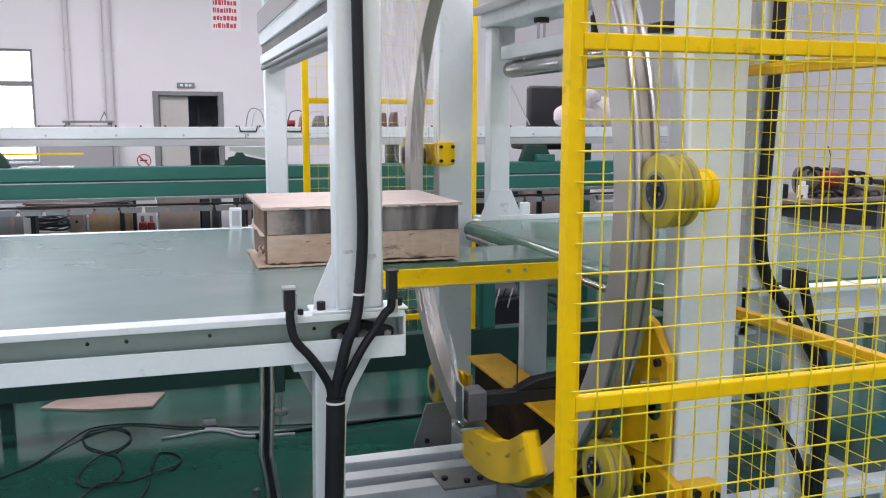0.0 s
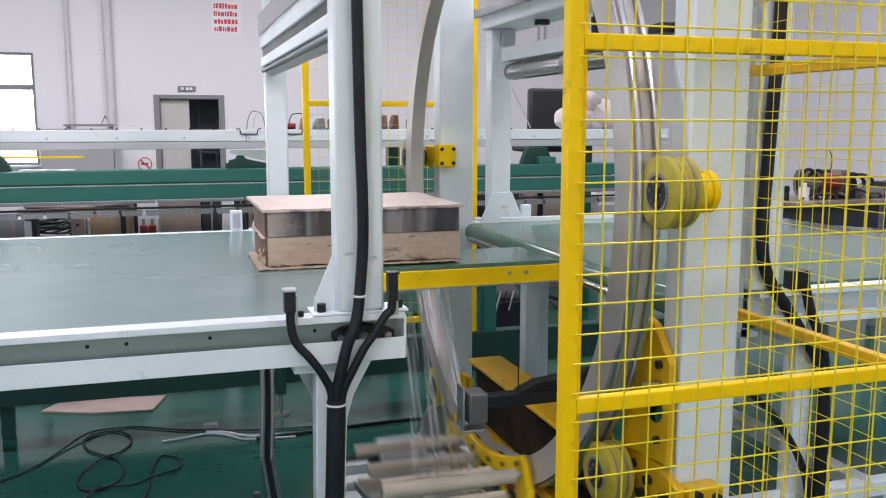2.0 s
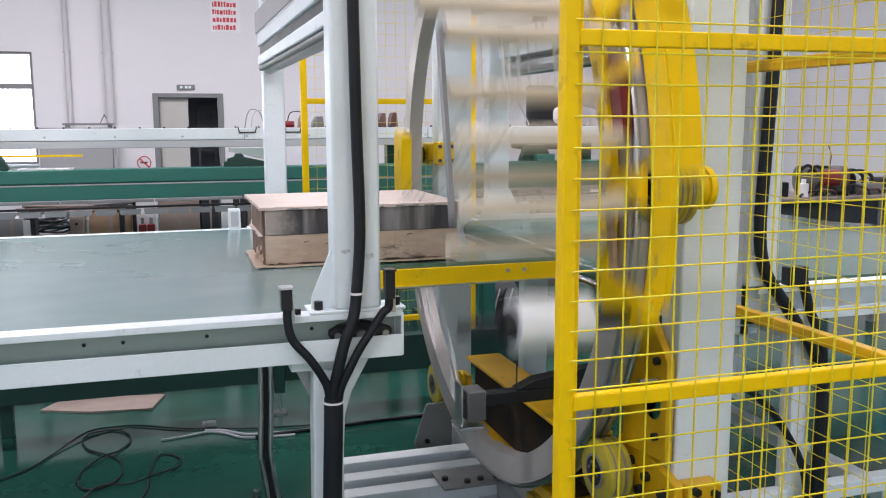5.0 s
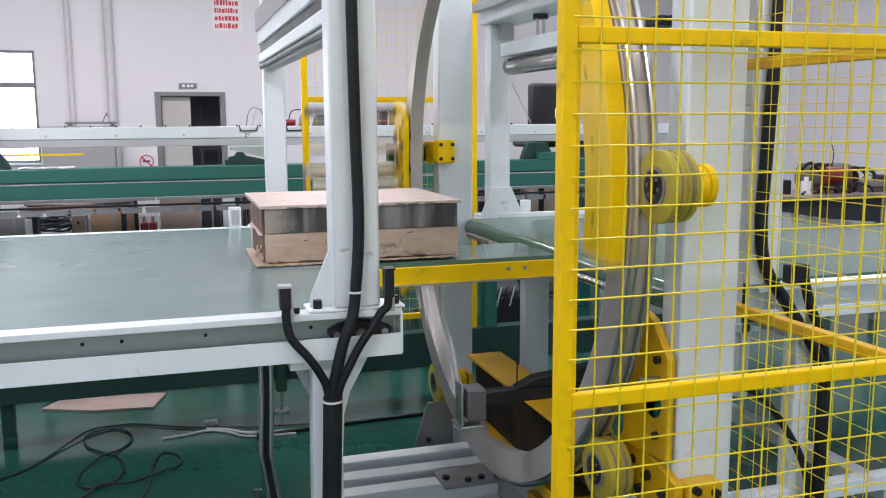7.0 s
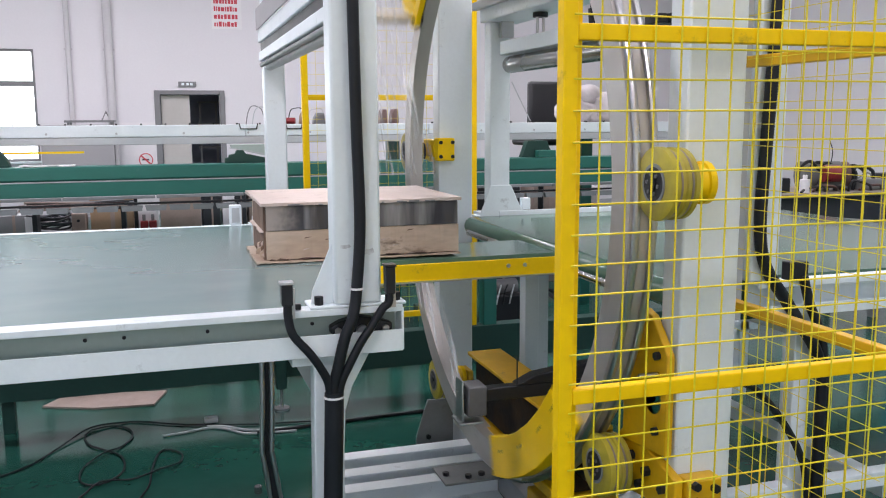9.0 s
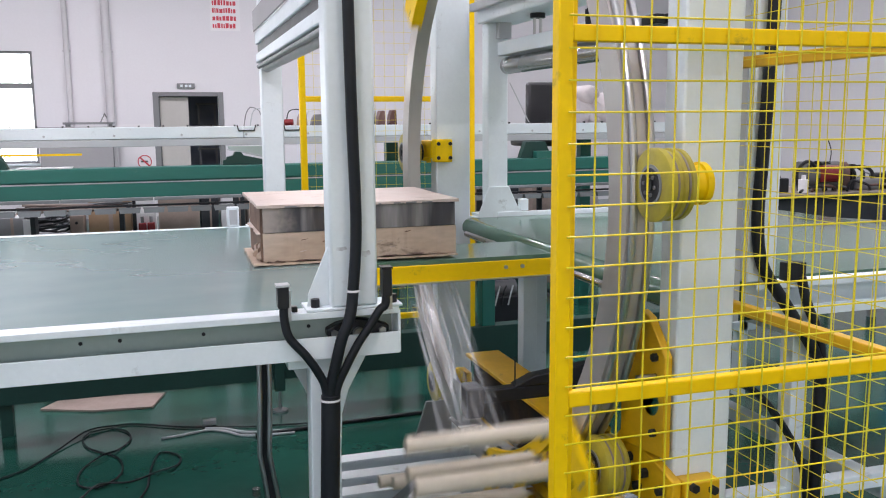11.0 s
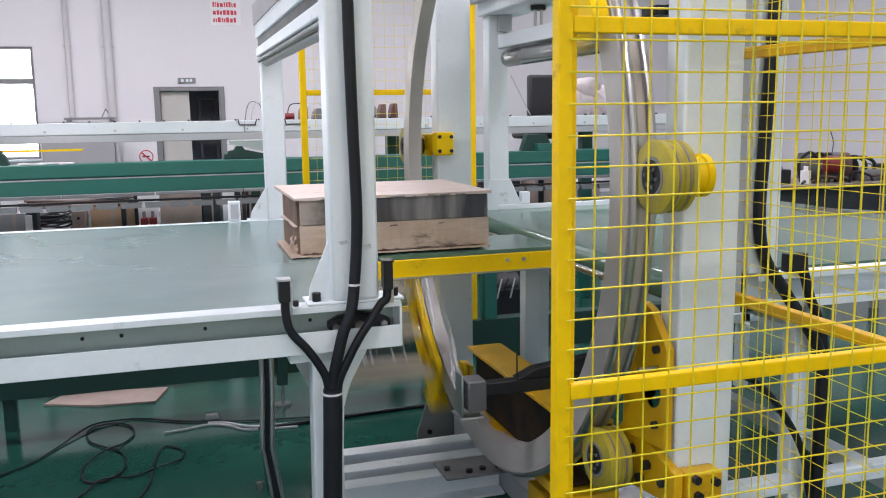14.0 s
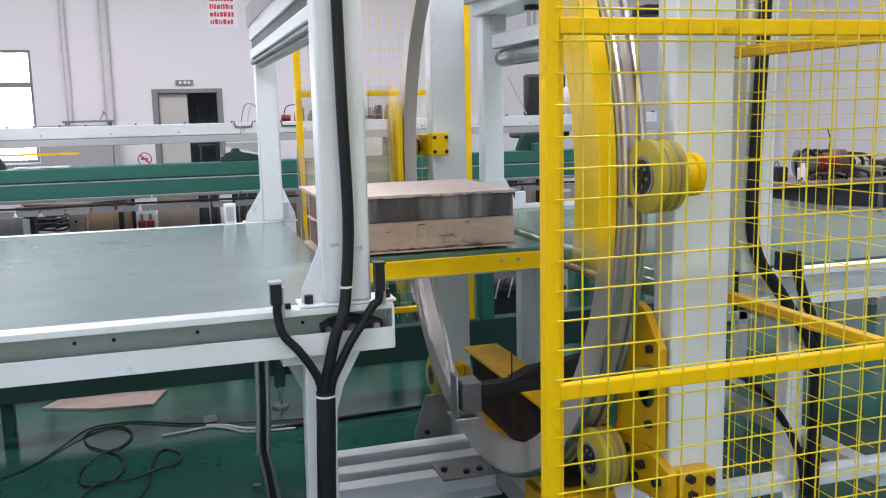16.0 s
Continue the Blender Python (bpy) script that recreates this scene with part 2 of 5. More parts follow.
# near-black: the shade inside the drive is put into this colour
DRIVESHADE = material("drive_shade_black", (0.008, 0.007, 0.006), 0.75, grain=30, amount=0.4, patch=9, patch_amount=0.8, second=(0.035, 0.02, 0.008), bump=0.2)
DRIVESHADE.node_tree.nodes["Principled BSDF"].inputs["Specular IOR Level"].default_value = 0.15
SCUFF = material("rubbed_paint_mark", (0.46, 0.48, 0.50), 0.5, grain=90, amount=0.3, patch=30, patch_amount=0.8, second=(0.68, 0.73, 0.76))
PANELGREY = material("grey_panel", (0.36, 0.35, 0.36), 0.6, grain=30, amount=0.05, bump=0.03)
CLEARFILM = clear_film("clear_stretch_film")
SKYGLOW = glow("overcast_daylight", (0.95, 0.98, 1.0), 5.0)
LAMPGLOW = glow("led_diffuser", (0.97, 0.98, 1.0), 6.0)


# ---- building helpers ----
ORIGIN = {}


def thing(name, at=(0, 0, 0), label="", category="", group="", kind=""):
    ob = new(name)
    ob.empty_display_size = 0.1
    ob.location = at
    ORIGIN[ob.name] = Vector(at)
    return tagged(ob, label, category, group, kind)


def part(name, bm, mat, parent=None, label="", bevel=0.0, smooth=True):
    """Links a bmesh, given in the place's metres, as one mesh under a thing or under a part."""
    o = ORIGIN[parent.name] if parent else Vector((0, 0, 0))
    bmesh.ops.recalc_face_normals(bm, faces=bm.faces[:])
    bm.transform(Matrix.Translation(-o))
    me = bpy.data.meshes.new(name)
    bm.to_mesh(me)
    bm.free()
    me.materials.append(mat)
    if smooth:
        me.polygons.foreach_set("use_smooth", [True] * len(me.polygons))
        me.set_sharp_from_angle(angle=radians(32))
    ob = new(name, me)
    ob.parent = parent
    ORIGIN[ob.name] = o
    if bevel:
        mod = ob.modifiers.new("edge", "BEVEL")
        mod.width, mod.segments, mod.limit_method, mod.angle_limit = bevel, 2, "ANGLE", radians(40)
    return tagged(ob, label)


def piece(name, mesh, parent, at, rot=(0, 0, 0)):
    """A repeated piece that shares its mesh with its like; at is in the place's metres."""
    ob = new(name, mesh)
    ob.parent = parent
    ob.location = Vector(at) - ORIGIN[parent.name]
    ob.rotation_euler = [radians(a) for a in rot]
    return ob


def mesh_of(name, bm, mat, smooth=True):
    bmesh.ops.recalc_face_normals(bm, faces=bm.faces[:])
    me = bpy.data.meshes.new(name)
    bm.to_mesh(me)
    bm.free()
    me.materials.append(mat)
    if smooth:
        me.polygons.foreach_set("use_smooth", [True] * len(me.polygons))
        me.set_sharp_from_angle(angle=radians(32))
    return me


def box(x0, x1, y0, y1, z0, z1, bm=None):
    bm = bm or bmesh.new()
    m = Matrix.LocRotScale(((x0 + x1) / 2, (y0 + y1) / 2, (z0 + z1) / 2), None, (abs(x1 - x0), abs(y1 - y0), abs(z1 - z0)))
    bmesh.ops.create_cube(bm, size=1, matrix=m)
    return bm


def rod(p0, p1, r, seg=20, r2=None, bm=None):
    bm = bm or bmesh.new()
    p0, p1 = Vector(p0), Vector(p1)
    d = p1 - p0
    m = Matrix.Translation((p0 + p1) / 2) @ d.to_track_quat("Z", "Y").to_matrix().to_4x4()
    bmesh.ops.create_cone(bm, cap_ends=True, segments=seg, radius1=r, radius2=r if r2 is None else r2, depth=d.length, matrix=m)
    return bm


def prism(points, axis, a, b, bm=None):
    """A polygon, given in the other two axes in their order x, y, z, drawn out along axis from a to b."""
    bm = bm or bmesh.new()
    k = "xyz".index(axis)

    def at(p, v):
        c = list(p)
        c.insert(k, v)
        return c
    lo = [bm.verts.new(at(p, a)) for p in points]
    hi = [bm.verts.new(at(p, b)) for p in points]
    bm.faces.new(lo), bm.faces.new(hi)
    for i in range(len(points)):
        j = (i + 1) % len(points)
        bm.faces.new((lo[i], lo[j], hi[j], hi[i]))
    return bm


def smooth_path(points, steps=8):
    """Catmull-Rom points through those given."""
    p = [Vector(q) for q in points]
    p = [p[0] * 2 - p[1], *p, p[-1] * 2 - p[-2]]
    out = []
    for i in range(1, len(p) - 2):
        for s in range(steps):
            t = s / steps
            out.append(0.5 * (2 * p[i] + (p[i + 1] - p[i - 1]) * t + (2 * p[i - 1] - 5 * p[i] + 4 * p[i + 1] - p[i + 2]) * t * t
                              + (3 * p[i] - p[i - 1] - 3 * p[i + 1] + p[i + 2]) * t ** 3))
    return out + [p[-2]]


def hose(points, r, seg=10, steps=8, ribs=0.0, bm=None):
    """A round hose along a smooth line; ribs: how much every second ring is drawn in, for a corrugated one."""
    bm = bm or bmesh.new()
    line = smooth_path(points, steps)
    if ribs:
        fine = [line[0]]
        for a, b in zip(line, line[1:]):
            n = max(1, round((b - a).length / 0.0045))
            fine += [a.lerp(b, (k + 1) / n) for k in range(n)]
        line = fine
    rings, side = [], None
    for i, c in enumerate(line):
        d = (line[min(i + 1, len(line) - 1)] - line[max(i - 1, 0)]).normalized()
        side = d.orthogonal() if side is None else (side - d * side.dot(d))
        side.normalize()
        up = d.cross(side)
        rad = r * (1 - ribs) if ribs and i % 2 else r
        rings.append([bm.verts.new(c + side * (rad * math.cos(2 * math.pi * k / seg)) + up * (rad * math.sin(2 * math.pi * k / seg))) for k in range(seg)])
    for a, b in zip(rings, rings[1:]):
        for k in range(seg):
            bm.faces.new((a[k], a[(k + 1) % seg], b[(k + 1) % seg], b[k]))
    bm.faces.new(rings[0]), bm.faces.new(rings[-1])
    return bm


def lathe(profile, centre, a0=0.0, a1=360.0, seg=128, bm=None):
    """A closed profile of (x, radius) swept about the x axis through centre, by the ring's own angle: 0 faces -y, 90 points down."""
    bm = bm or bmesh.new()
    cx, cy, cz = centre
    full = a1 - a0 >= 360
    rings = []
    for k in range(seg if full else seg + 1):
        a = radians(a0 + (a1 - a0) * k / seg)
        rings.append([bm.verts.new((cx + x, cy - r * math.cos(a), cz - r * math.sin(a))) for x, r in profile])
    n = len(profile)
    for k in range(len(rings) if full else len(rings) - 1):
        a, b = rings[k], rings[(k + 1) % len(rings)]
        for i in range(n):
            bm.faces.new((a[i], a[(i + 1) % n], b[(i + 1) % n], b[i]))
    if not full:
        bm.faces.new(rings[0]), bm.faces.new(rings[-1])
    return bm


def bolt(at, axis, parent, r=0.009, h=0.01, mat=None):
    p = Vector(at)
    d = Vector(axis)
    return part("bolt", rod(p, p + d * h, r, seg=6), mat or BLACK, parent, smooth=False)


# ---- the hall ----
WX0, WX1, WY0, WY1, WH = -7.0, 12.4, -4.0, 18.08, 6.0
FZ = -0.25  # the floor; heights are counted from a level under the belts


def hall():
    tagged(part("floor", box(WX0 - 0.3, WX1 + 0.3, WY0 - 0.3, WY1 + 0.3, FZ - 0.2, FZ), FLOORMAT, smooth=False), "glossy green epoxy factory floor with scuffs and stains", "floor", kind="structure")
    tagged(part("ceiling", box(WX0 - 0.3, WX1 + 0.3, WY0 - 0.3, WY1 + 0.3, WH, WH + 0.2), CEILMAT, smooth=False), "white sheet ceiling of the hall", "ceiling", kind="structure")
    # far wall with window and door openings
    bm = bmesh.new()
    openings = [(-6.4, -4.5, 0.84, 2.91), (-4.1, -2.235, 0.84, 2.91), (-0.04, 1.08, FZ, 2.085)]
    xs = WX0
    for x0, x1, z0, z1 in openings:
        box(xs, x0, WY1, WY1 + 0.24, FZ, WH, bm)
        if z0 > FZ:
            box(x0, x1, WY1, WY1 + 0.24, FZ, z0, bm)
        box(x0, x1, WY1, WY1 + 0.24, z1, WH, bm)
        xs = x1
    box(xs, WX1, WY1, WY1 + 0.24, FZ, WH, bm)
    tagged(part("wall_north", bm, WALLMAT, smooth=False), "painted grey-white factory wall with windows and a door", "wall", kind="structure")
    tagged(part("wall_east", box(WX1, WX1 + 0.24, WY0, WY1, FZ, WH), WALLMAT, smooth=False), "painted grey-white factory side wall", "wall", kind="structure")
    # unseen wall behind the camera; its openings are added to light the fronts
    bm = box(WX0, WX1, WY0 - 0.24, WY0, FZ, 0.9)
    box(WX0, WX1, WY0 - 0.24, WY0, 3.4, WH, bm)
    for x in (-7.0, -1.2, 4.6):
        box(x, x + 0.7, WY0 - 0.24, WY0, 0.9, 3.4, bm)
    box(10.4, WX1, WY0 - 0.24, WY0, 0.9, 3.4, bm)
    tagged(part("wall_south", bm, WALLMAT, smooth=False), "unseen factory wall, wide openings added to let light in", "wall", kind="structure")
    # unseen wall; its added openings are kept high to weaken light from the left
    bm = box(WX0 - 0.24, WX0, WY0, WY1, FZ, 2.3)
    box(WX0 - 0.24, WX0, WY0, WY1, 3.4, WH, bm)
    for y in (-4.0, 1.2, 6.4, 11.6, 16.8):
        box(WX0 - 0.24, WX0, y, y + (1.28 if y > 16 else 0.8), 2.3, 3.4, bm)
    tagged(part("wall_west", bm, WALLMAT, smooth=False), "unseen factory wall, high openings sized to limit light", "wall", kind="structure")
    for i, (x0, x1, z0, z1) in enumerate(openings[:2], 1):
        w = thing(f"window_{i}", ((x0 + x1) / 2, WY1, z0), "bright window with dark frame bars and an overexposed view", "window", kind="structure")
        y0, y1, zm = WY1 + 0.03, WY1 + 0.09, 2.28
        part("frame_rail", box(x0, x1, y0, y1, z0, z0 + 0.05), FRAMEMAT, w, bevel=0.004)
        part("frame_rail", box(x0, x1, y0, y1, z1 - 0.05, z1), FRAMEMAT, w, bevel=0.004)
        part("frame_rail", box(x0, x1, y0, y1, zm - 0.05, zm + 0.05), FRAMEMAT, w, bevel=0.004)
        for x in (x0, (x0 + x1) / 2 - 0.03, x1 - 0.05):
            part("frame_stile", box(x, x + 0.05, y0 + 0.004, y1 - 0.004, z0 + 0.05, z1 - 0.05), FRAMEMAT, w, bevel=0.004)
        part("window_sill", box(x0 - 0.06, x1 + 0.06, WY1 - 0.08, WY1 + 0.02, z0 - 0.04, z0), WHITE, w, bevel=0.005)
    tagged(part("backdrop", box(-9, 0.0 - 0.4, WY1 + 1.2, WY1 + 1.22, FZ - 0.2, 5), SKYGLOW, smooth=False), "bright hazy daylight outside the windows", "sky", kind="structure")
    # door with a beige leaf half open onto a dark store
    d = thing("door_1", (0.55, WY1, FZ), "grey-framed doorway with beige leaf standing half open", "door", kind="structure")
    part("door_frame", box(-0.15, -0.04, WY1 - 0.03, WY1 + 0.2, FZ, 2.168), FRAMEMAT, d, bevel=0.006)
    part("door_frame", box(1.08, 1.18, WY1 - 0.03, WY1 + 0.2, FZ, 2.168), FRAMEMAT, d, bevel=0.006)
    part("door_lintel", box(-0.039, 1.079, WY1 - 0.03, WY1 + 0.2, 2.085, 2.168), FRAMEMAT, d, bevel=0.006)
    leaf = part("door_leaf", box(-0.03, 0.51, WY1 + 0.08, WY1 + 0.13, FZ + 0.01, 2.08), DOORMAT, d, bevel=0.005)
    part("handle", rod((0.47, WY1 + 0.02, 1.02), (0.47, WY1 + 0.08, 1.02), 0.014), STEEL, leaf)
    part("store_wall", box(-0.4, 2.2, WY1 + 1.9, WY1 + 1.95, FZ, 2.6), STOREPAINT, d, smooth=False)
    part("store_wall", box(-0.42, -0.4, WY1 + 0.25, WY1 + 1.9, FZ, 2.6), STOREPAINT, d, smooth=False)
    part("store_wall", box(2.2, 2.22, WY1 + 0.25, WY1 + 1.9, FZ, 2.6), STOREPAINT, d, smooth=False)
    part("store_ceiling", box(-0.4, 2.2, WY1 + 0.25, WY1 + 1.9, 2.6, 2.64), WALLMAT, d, smooth=False)
    rack = thing("storage_rack", (1.0, WY1 + 1.4, FZ), "dark metal storage rack inside the doorway", "rack")
    for x in (0.72, 1.05, 1.4):
        part("upright", box(x, x + 0.04, WY1 + 1.2, WY1 + 1.24, FZ, 1.98), FRAMEMAT, rack)
    for z in (0.4, 1.0, 1.5, 1.95):
        part("shelf", box(0.7, 1.46, WY1 + 1.2, WY1 + 1.6, z, z + 0.03), FRAMEMAT, rack)
    sign = thing("exit_sign", (0.52, WY1, 2.25), "small dark exit sign above the door", "sign")
    part("plate", box(0.31, 0.645, WY1 - 0.04, WY1, 2.237, 2.335), FRAMEMAT, sign, bevel=0.004)
    for x in (0.37, 0.46, 0.53):
        part("mark", box(x, x + 0.05, WY1 - 0.044, WY1 - 0.04, 2.262, 2.308), WHITE, sign)
    # wall poster with illegible red print
    po = thing("wall_notice", (1.36, WY1, 3.3), "white wall notice with illegible red lettering", "notice")
    part("sheet", box(0.995, 1.565, WY1 - 0.012, WY1, 3.35, 3.98), PAPER, po)
    rnd = random.Random(4)
    for row in range(4):
        x = 1.04
        while x < 1.49:
            w = rnd.uniform(0.02, 0.06)
            part("print_bar", box(x, min(x + w, 1.53), WY1 - 0.016, WY1 - 0.012, 3.40 + row * 0.145, 3.49 + row * 0.145 + rnd.uniform(-0.02, 0.01)), REDINK, po)
            x += w + rnd.uniform(0.012, 0.02)
    # conduits on the far wall
    for x, r in ((-1.63, 0.05), (-0.92, 0.08)):
        p = thing("wall_pipe", (x, WY1 - 0.06, FZ), "grey painted vertical pipe along the wall", "pipe")
        part("pipe", rod((x, WY1 - 0.07, FZ), (x, WY1 - 0.07, WH), r, 16), PIPEMAT, p)
        for z in (1.4, 2.9, 4.4):
            part("clip", box(x - r - 0.02, x + r + 0.02, WY1 - 0.08, WY1, z, z + 0.03), PIPEMAT, p)
    t = thing("side_table", (-1.25, WY1 - 0.6, FZ), "dark-topped table along the far wall", "table")
    part("tabletop", box(-1.7, -0.85, WY1 - 0.9, WY1 - 0.3, 1.56, 1.6), FRAMEMAT, t)
    for x in (-1.66, -0.93):
        for y in (WY1 - 0.86, WY1 - 0.38):
            part("leg", box(x, x + 0.04, y, y + 0.04, FZ, 1.56), FRAMEMAT, t)
    part("back_panel", box(-2.1, -0.88, WY1 - 0.93, WY1 - 0.91, 0.1, 1.52), PANELGREY, t)
    tri = thing("warning_sign", (-1.05, WY1, 1.56), "small triangular warning sign on the wall", "sign")
    part("triangle", prism([(-1.14, 1.58), (-0.94, 1.58), (-1.04, 1.78)], "y", WY1 - 0.012, WY1), FRAMEMAT, tri)
    part("face", prism([(-1.105, 1.6), (-0.975, 1.6), (-1.04, 1.73)], "y", WY1 - 0.018, WY1 - 0.012), PAPER, tri)
    ns = thing("no_smoking_board", (-0.25, WY1, 0.85), "white board with a red no-smoking circle", "sign")
    part("board", box(-0.8, -0.15, WY1 - 0.02, WY1, 0.2, 1.55), PAPER, ns)
    bm = bmesh.new()
    prof = [(0.19, 0.0), (0.22, 0.0), (0.22, 0.01), (0.19, 0.01)]
    rings = []
    for k in range(32):
        a = 2 * math.pi * k / 32
        rings.append([bm.verts.new((-0.36 + r * math.cos(a) * 0.6, WY1 - 0.021 - d2, 0.83 + r * math.sin(a) * 0.6)) for r, d2 in prof])
    for k in range(32):
        for i in range(4):
            bm.faces.new((rings[k][i], rings[k][(i + 1) % 4], rings[(k + 1) % 32][(i + 1) % 4], rings[(k + 1) % 32][i]))
    part("ban_circle", bm, REDINK, ns)
    part("ban_bar", prism([(-0.45, 0.90), (-0.43, 0.92), (-0.27, 0.76), (-0.29, 0.74)], "y", WY1 - 0.03, WY1 - 0.022), REDINK, ns)
    part("cigarette", box(-0.43, -0.30, WY1 - 0.026, WY1 - 0.022, 0.82, 0.85), BLACK, ns)


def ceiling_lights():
    # bodies for the assumed lamps, all out of view
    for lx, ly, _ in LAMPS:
        c = thing("unseen_ceiling_light", (lx, ly, 5.78), "assumed white panel light, added out of view under the ceiling", "lamp", "ceiling lights")
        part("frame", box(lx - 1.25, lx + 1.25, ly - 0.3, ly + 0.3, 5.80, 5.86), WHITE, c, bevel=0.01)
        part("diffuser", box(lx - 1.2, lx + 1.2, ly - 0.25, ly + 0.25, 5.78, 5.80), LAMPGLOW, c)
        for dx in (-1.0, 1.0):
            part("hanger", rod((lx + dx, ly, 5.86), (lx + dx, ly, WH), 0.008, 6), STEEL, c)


# ---- conveyors ----
ZB = 1.03
NEAR, FAR = 2.534, 4.93


def channel(x0, x1, y_face, into, z0, z1, parent, name="side_beam", mat=None, lip=0.040):
    """A C-section beam along x, open towards its face; into is +1 when the web lies at larger y."""
    d, t = 0.075 * into, 0.007 * into
    pts = [(y_face, z0), (y_face, z0 + lip), (y_face + t, z0 + lip), (y_face + t, z0 + 0.010), (y_face + d - t, z0 + 0.010), (y_face + d - t, z1 - 0.010), (y_face + t, z1 - 0.010), (y_face + t, z1 - 0.020), (y_face, z1 - 0.020), (y_face, z1), (y_face + d, z1), (y_face + d, z0)]
    return part(name, prism(pts, "x", x0, x1), mat or WHITE, parent, bevel=0.002)


def belt_sheet(x0, x1, y0, y1, zt, r, parent, mat, ends=(True, True)):
    """An endless belt round two end rollers of radius r."""
    pts = []
    n = 10
    for k in range(n + 1):
        a = math.pi / 2 - math.pi * k / n
        pts.append((x1 - r + r * math.cos(a), zt - r + r * math.sin(a)))
    for k in range(n + 1):
        a = -math.pi / 2 - math.pi * k / n
        pts.append((x0 + r + r * math.cos(a), zt - r + r * math.sin(a)))
    return part("belt", prism(pts, "y", y0, y1), mat, parent)


def infeed_conveyor():
    x0, x1 = -3.2, 0.686
    c = thing("infeed_conveyor", (-1.2, 3.7, FZ), "wide belt conveyor with white side beams and grey-green belt", "conveyor")
    near = channel(x0, x1, NEAR, 1, 0.903, 1.046, c, lip=0.067)
    channel(x0, x1, FAR, -1, 0.905, 1.030, c)
    # recess shade and green bounce from the floor are put into this strip's colour
    part("web_strip", box(x0, x1 - 0.01, NEAR + 0.064, NEAR + 0.067, 0.917, 1.034), WEBGREY, near, "grey-green strip carrying the shade inside the side beam")
    part("end_plate", box(x1 - 0.004, x1 + 0.004, NEAR + 0.003, NEAR + 0.078, 0.905, 1.036), WHITE, c, bevel=0.002)
    belt_sheet(x0 + 0.02, 0.67, NEAR + 0.095, FAR - 0.095, ZB + 0.003, 0.045, c, BELT)
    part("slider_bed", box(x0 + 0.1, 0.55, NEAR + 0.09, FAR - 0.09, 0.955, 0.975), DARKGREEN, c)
    for x in (-0.215, -0.112, 0.116, 0.42):
        bolt((x, NEAR + 0.066, 0.993), (0, -1, 0), near, 0.006, 0.006)
    # flange bearing of the head roller
    b = part("bearing_housing", prism([(0.47, 0.965), (0.50, 0.945), (0.56, 0.925), (0.62, 0.945), (0.66, 0.965), (0.66, 0.985), (0.62, 1.0), (0.56, 1.012), (0.50, 1.0), (0.47, 0.985)], "y", NEAR + 0.03, NEAR + 0.07), BLACK, c, "black cast flange bearing", bevel=0.004)
    part("shaft_end", rod((0.565, NEAR + 0.01, 0.968), (0.565, NEAR + 0.05, 0.968), 0.018), STEEL, b)
    for x in (0.492, 0.638):
        bolt((x, NEAR + 0.03, 0.972), (0, -1, 0), b, 0.011, 0.012, STEEL)
    # frame under the belt
    for x in (-2.6, -1.0):
        for y in (NEAR + 0.12, FAR - 0.16):
            part("leg", box(x, x + 0.06, y, y + 0.06, FZ + 0.05, 0.905), WHITE, c, bevel=0.003)
            part("foot", rod((x + 0.03, y + 0.03, FZ), (x + 0.03, y + 0.03, FZ + 0.05), 0.035), STEEL, c)
    part("cross_beam", box(-2.6, -2.54, NEAR + 0.18, FAR - 0.16, 0.84, 0.9), WHITE, c, bevel=0.003)
    part("cross_beam", box(0.30, 0.34, NEAR + 0.5, FAR - 0.08, 0.86, 0.905), DARKGREEN, c, bevel=0.003)
    # channel leg with a splayed foot
    for dx in (0.0, 0.040):
        part("leg_tube", hose([(0.362 + dx, 3.61, 0.9), (0.360 + dx, 3.61, 0.5), (0.350 + dx, 3.61, 0.23), (0.353 + dx, 3.612, 0.19), (0.376 + dx, 3.62, 0.03), (0.411 + dx, 3.63, FZ)], 0.011, 12, 6), STEEL, c, "steel leg tube with splayed end")
    # black plate: the shade inside the channel leg is put into its colour
    part("leg_shade_web", prism([(0.368, 0.9), (0.396, 0.9), (0.386, 0.21), (0.411, 0.03), (0.445, FZ), (0.418, FZ), (0.382, 0.03), (0.358, 0.20)], "y", 3.612, 3.617), BLACK, c)
    part("foot", rod((0.383, 4.271, FZ), (0.383, 4.271, FZ + 0.035), 0.02, 16), CHROME, c)
    # small white guide blocks on the far beam
    for x in (0.37,):
        part("sensor_block", box(x - 0.032, x + 0.032, FAR - 0.05, FAR, 1.03, 1.14), WHITE, c, "white reflector block", bevel=0.006)
        part("block_face", box(x - 0.02, x + 0.02, FAR - 0.054, FAR - 0.05, 1.045, 1.125), GREYPAINT, c)
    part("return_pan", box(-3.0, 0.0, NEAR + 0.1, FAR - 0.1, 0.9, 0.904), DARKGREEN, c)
    return c


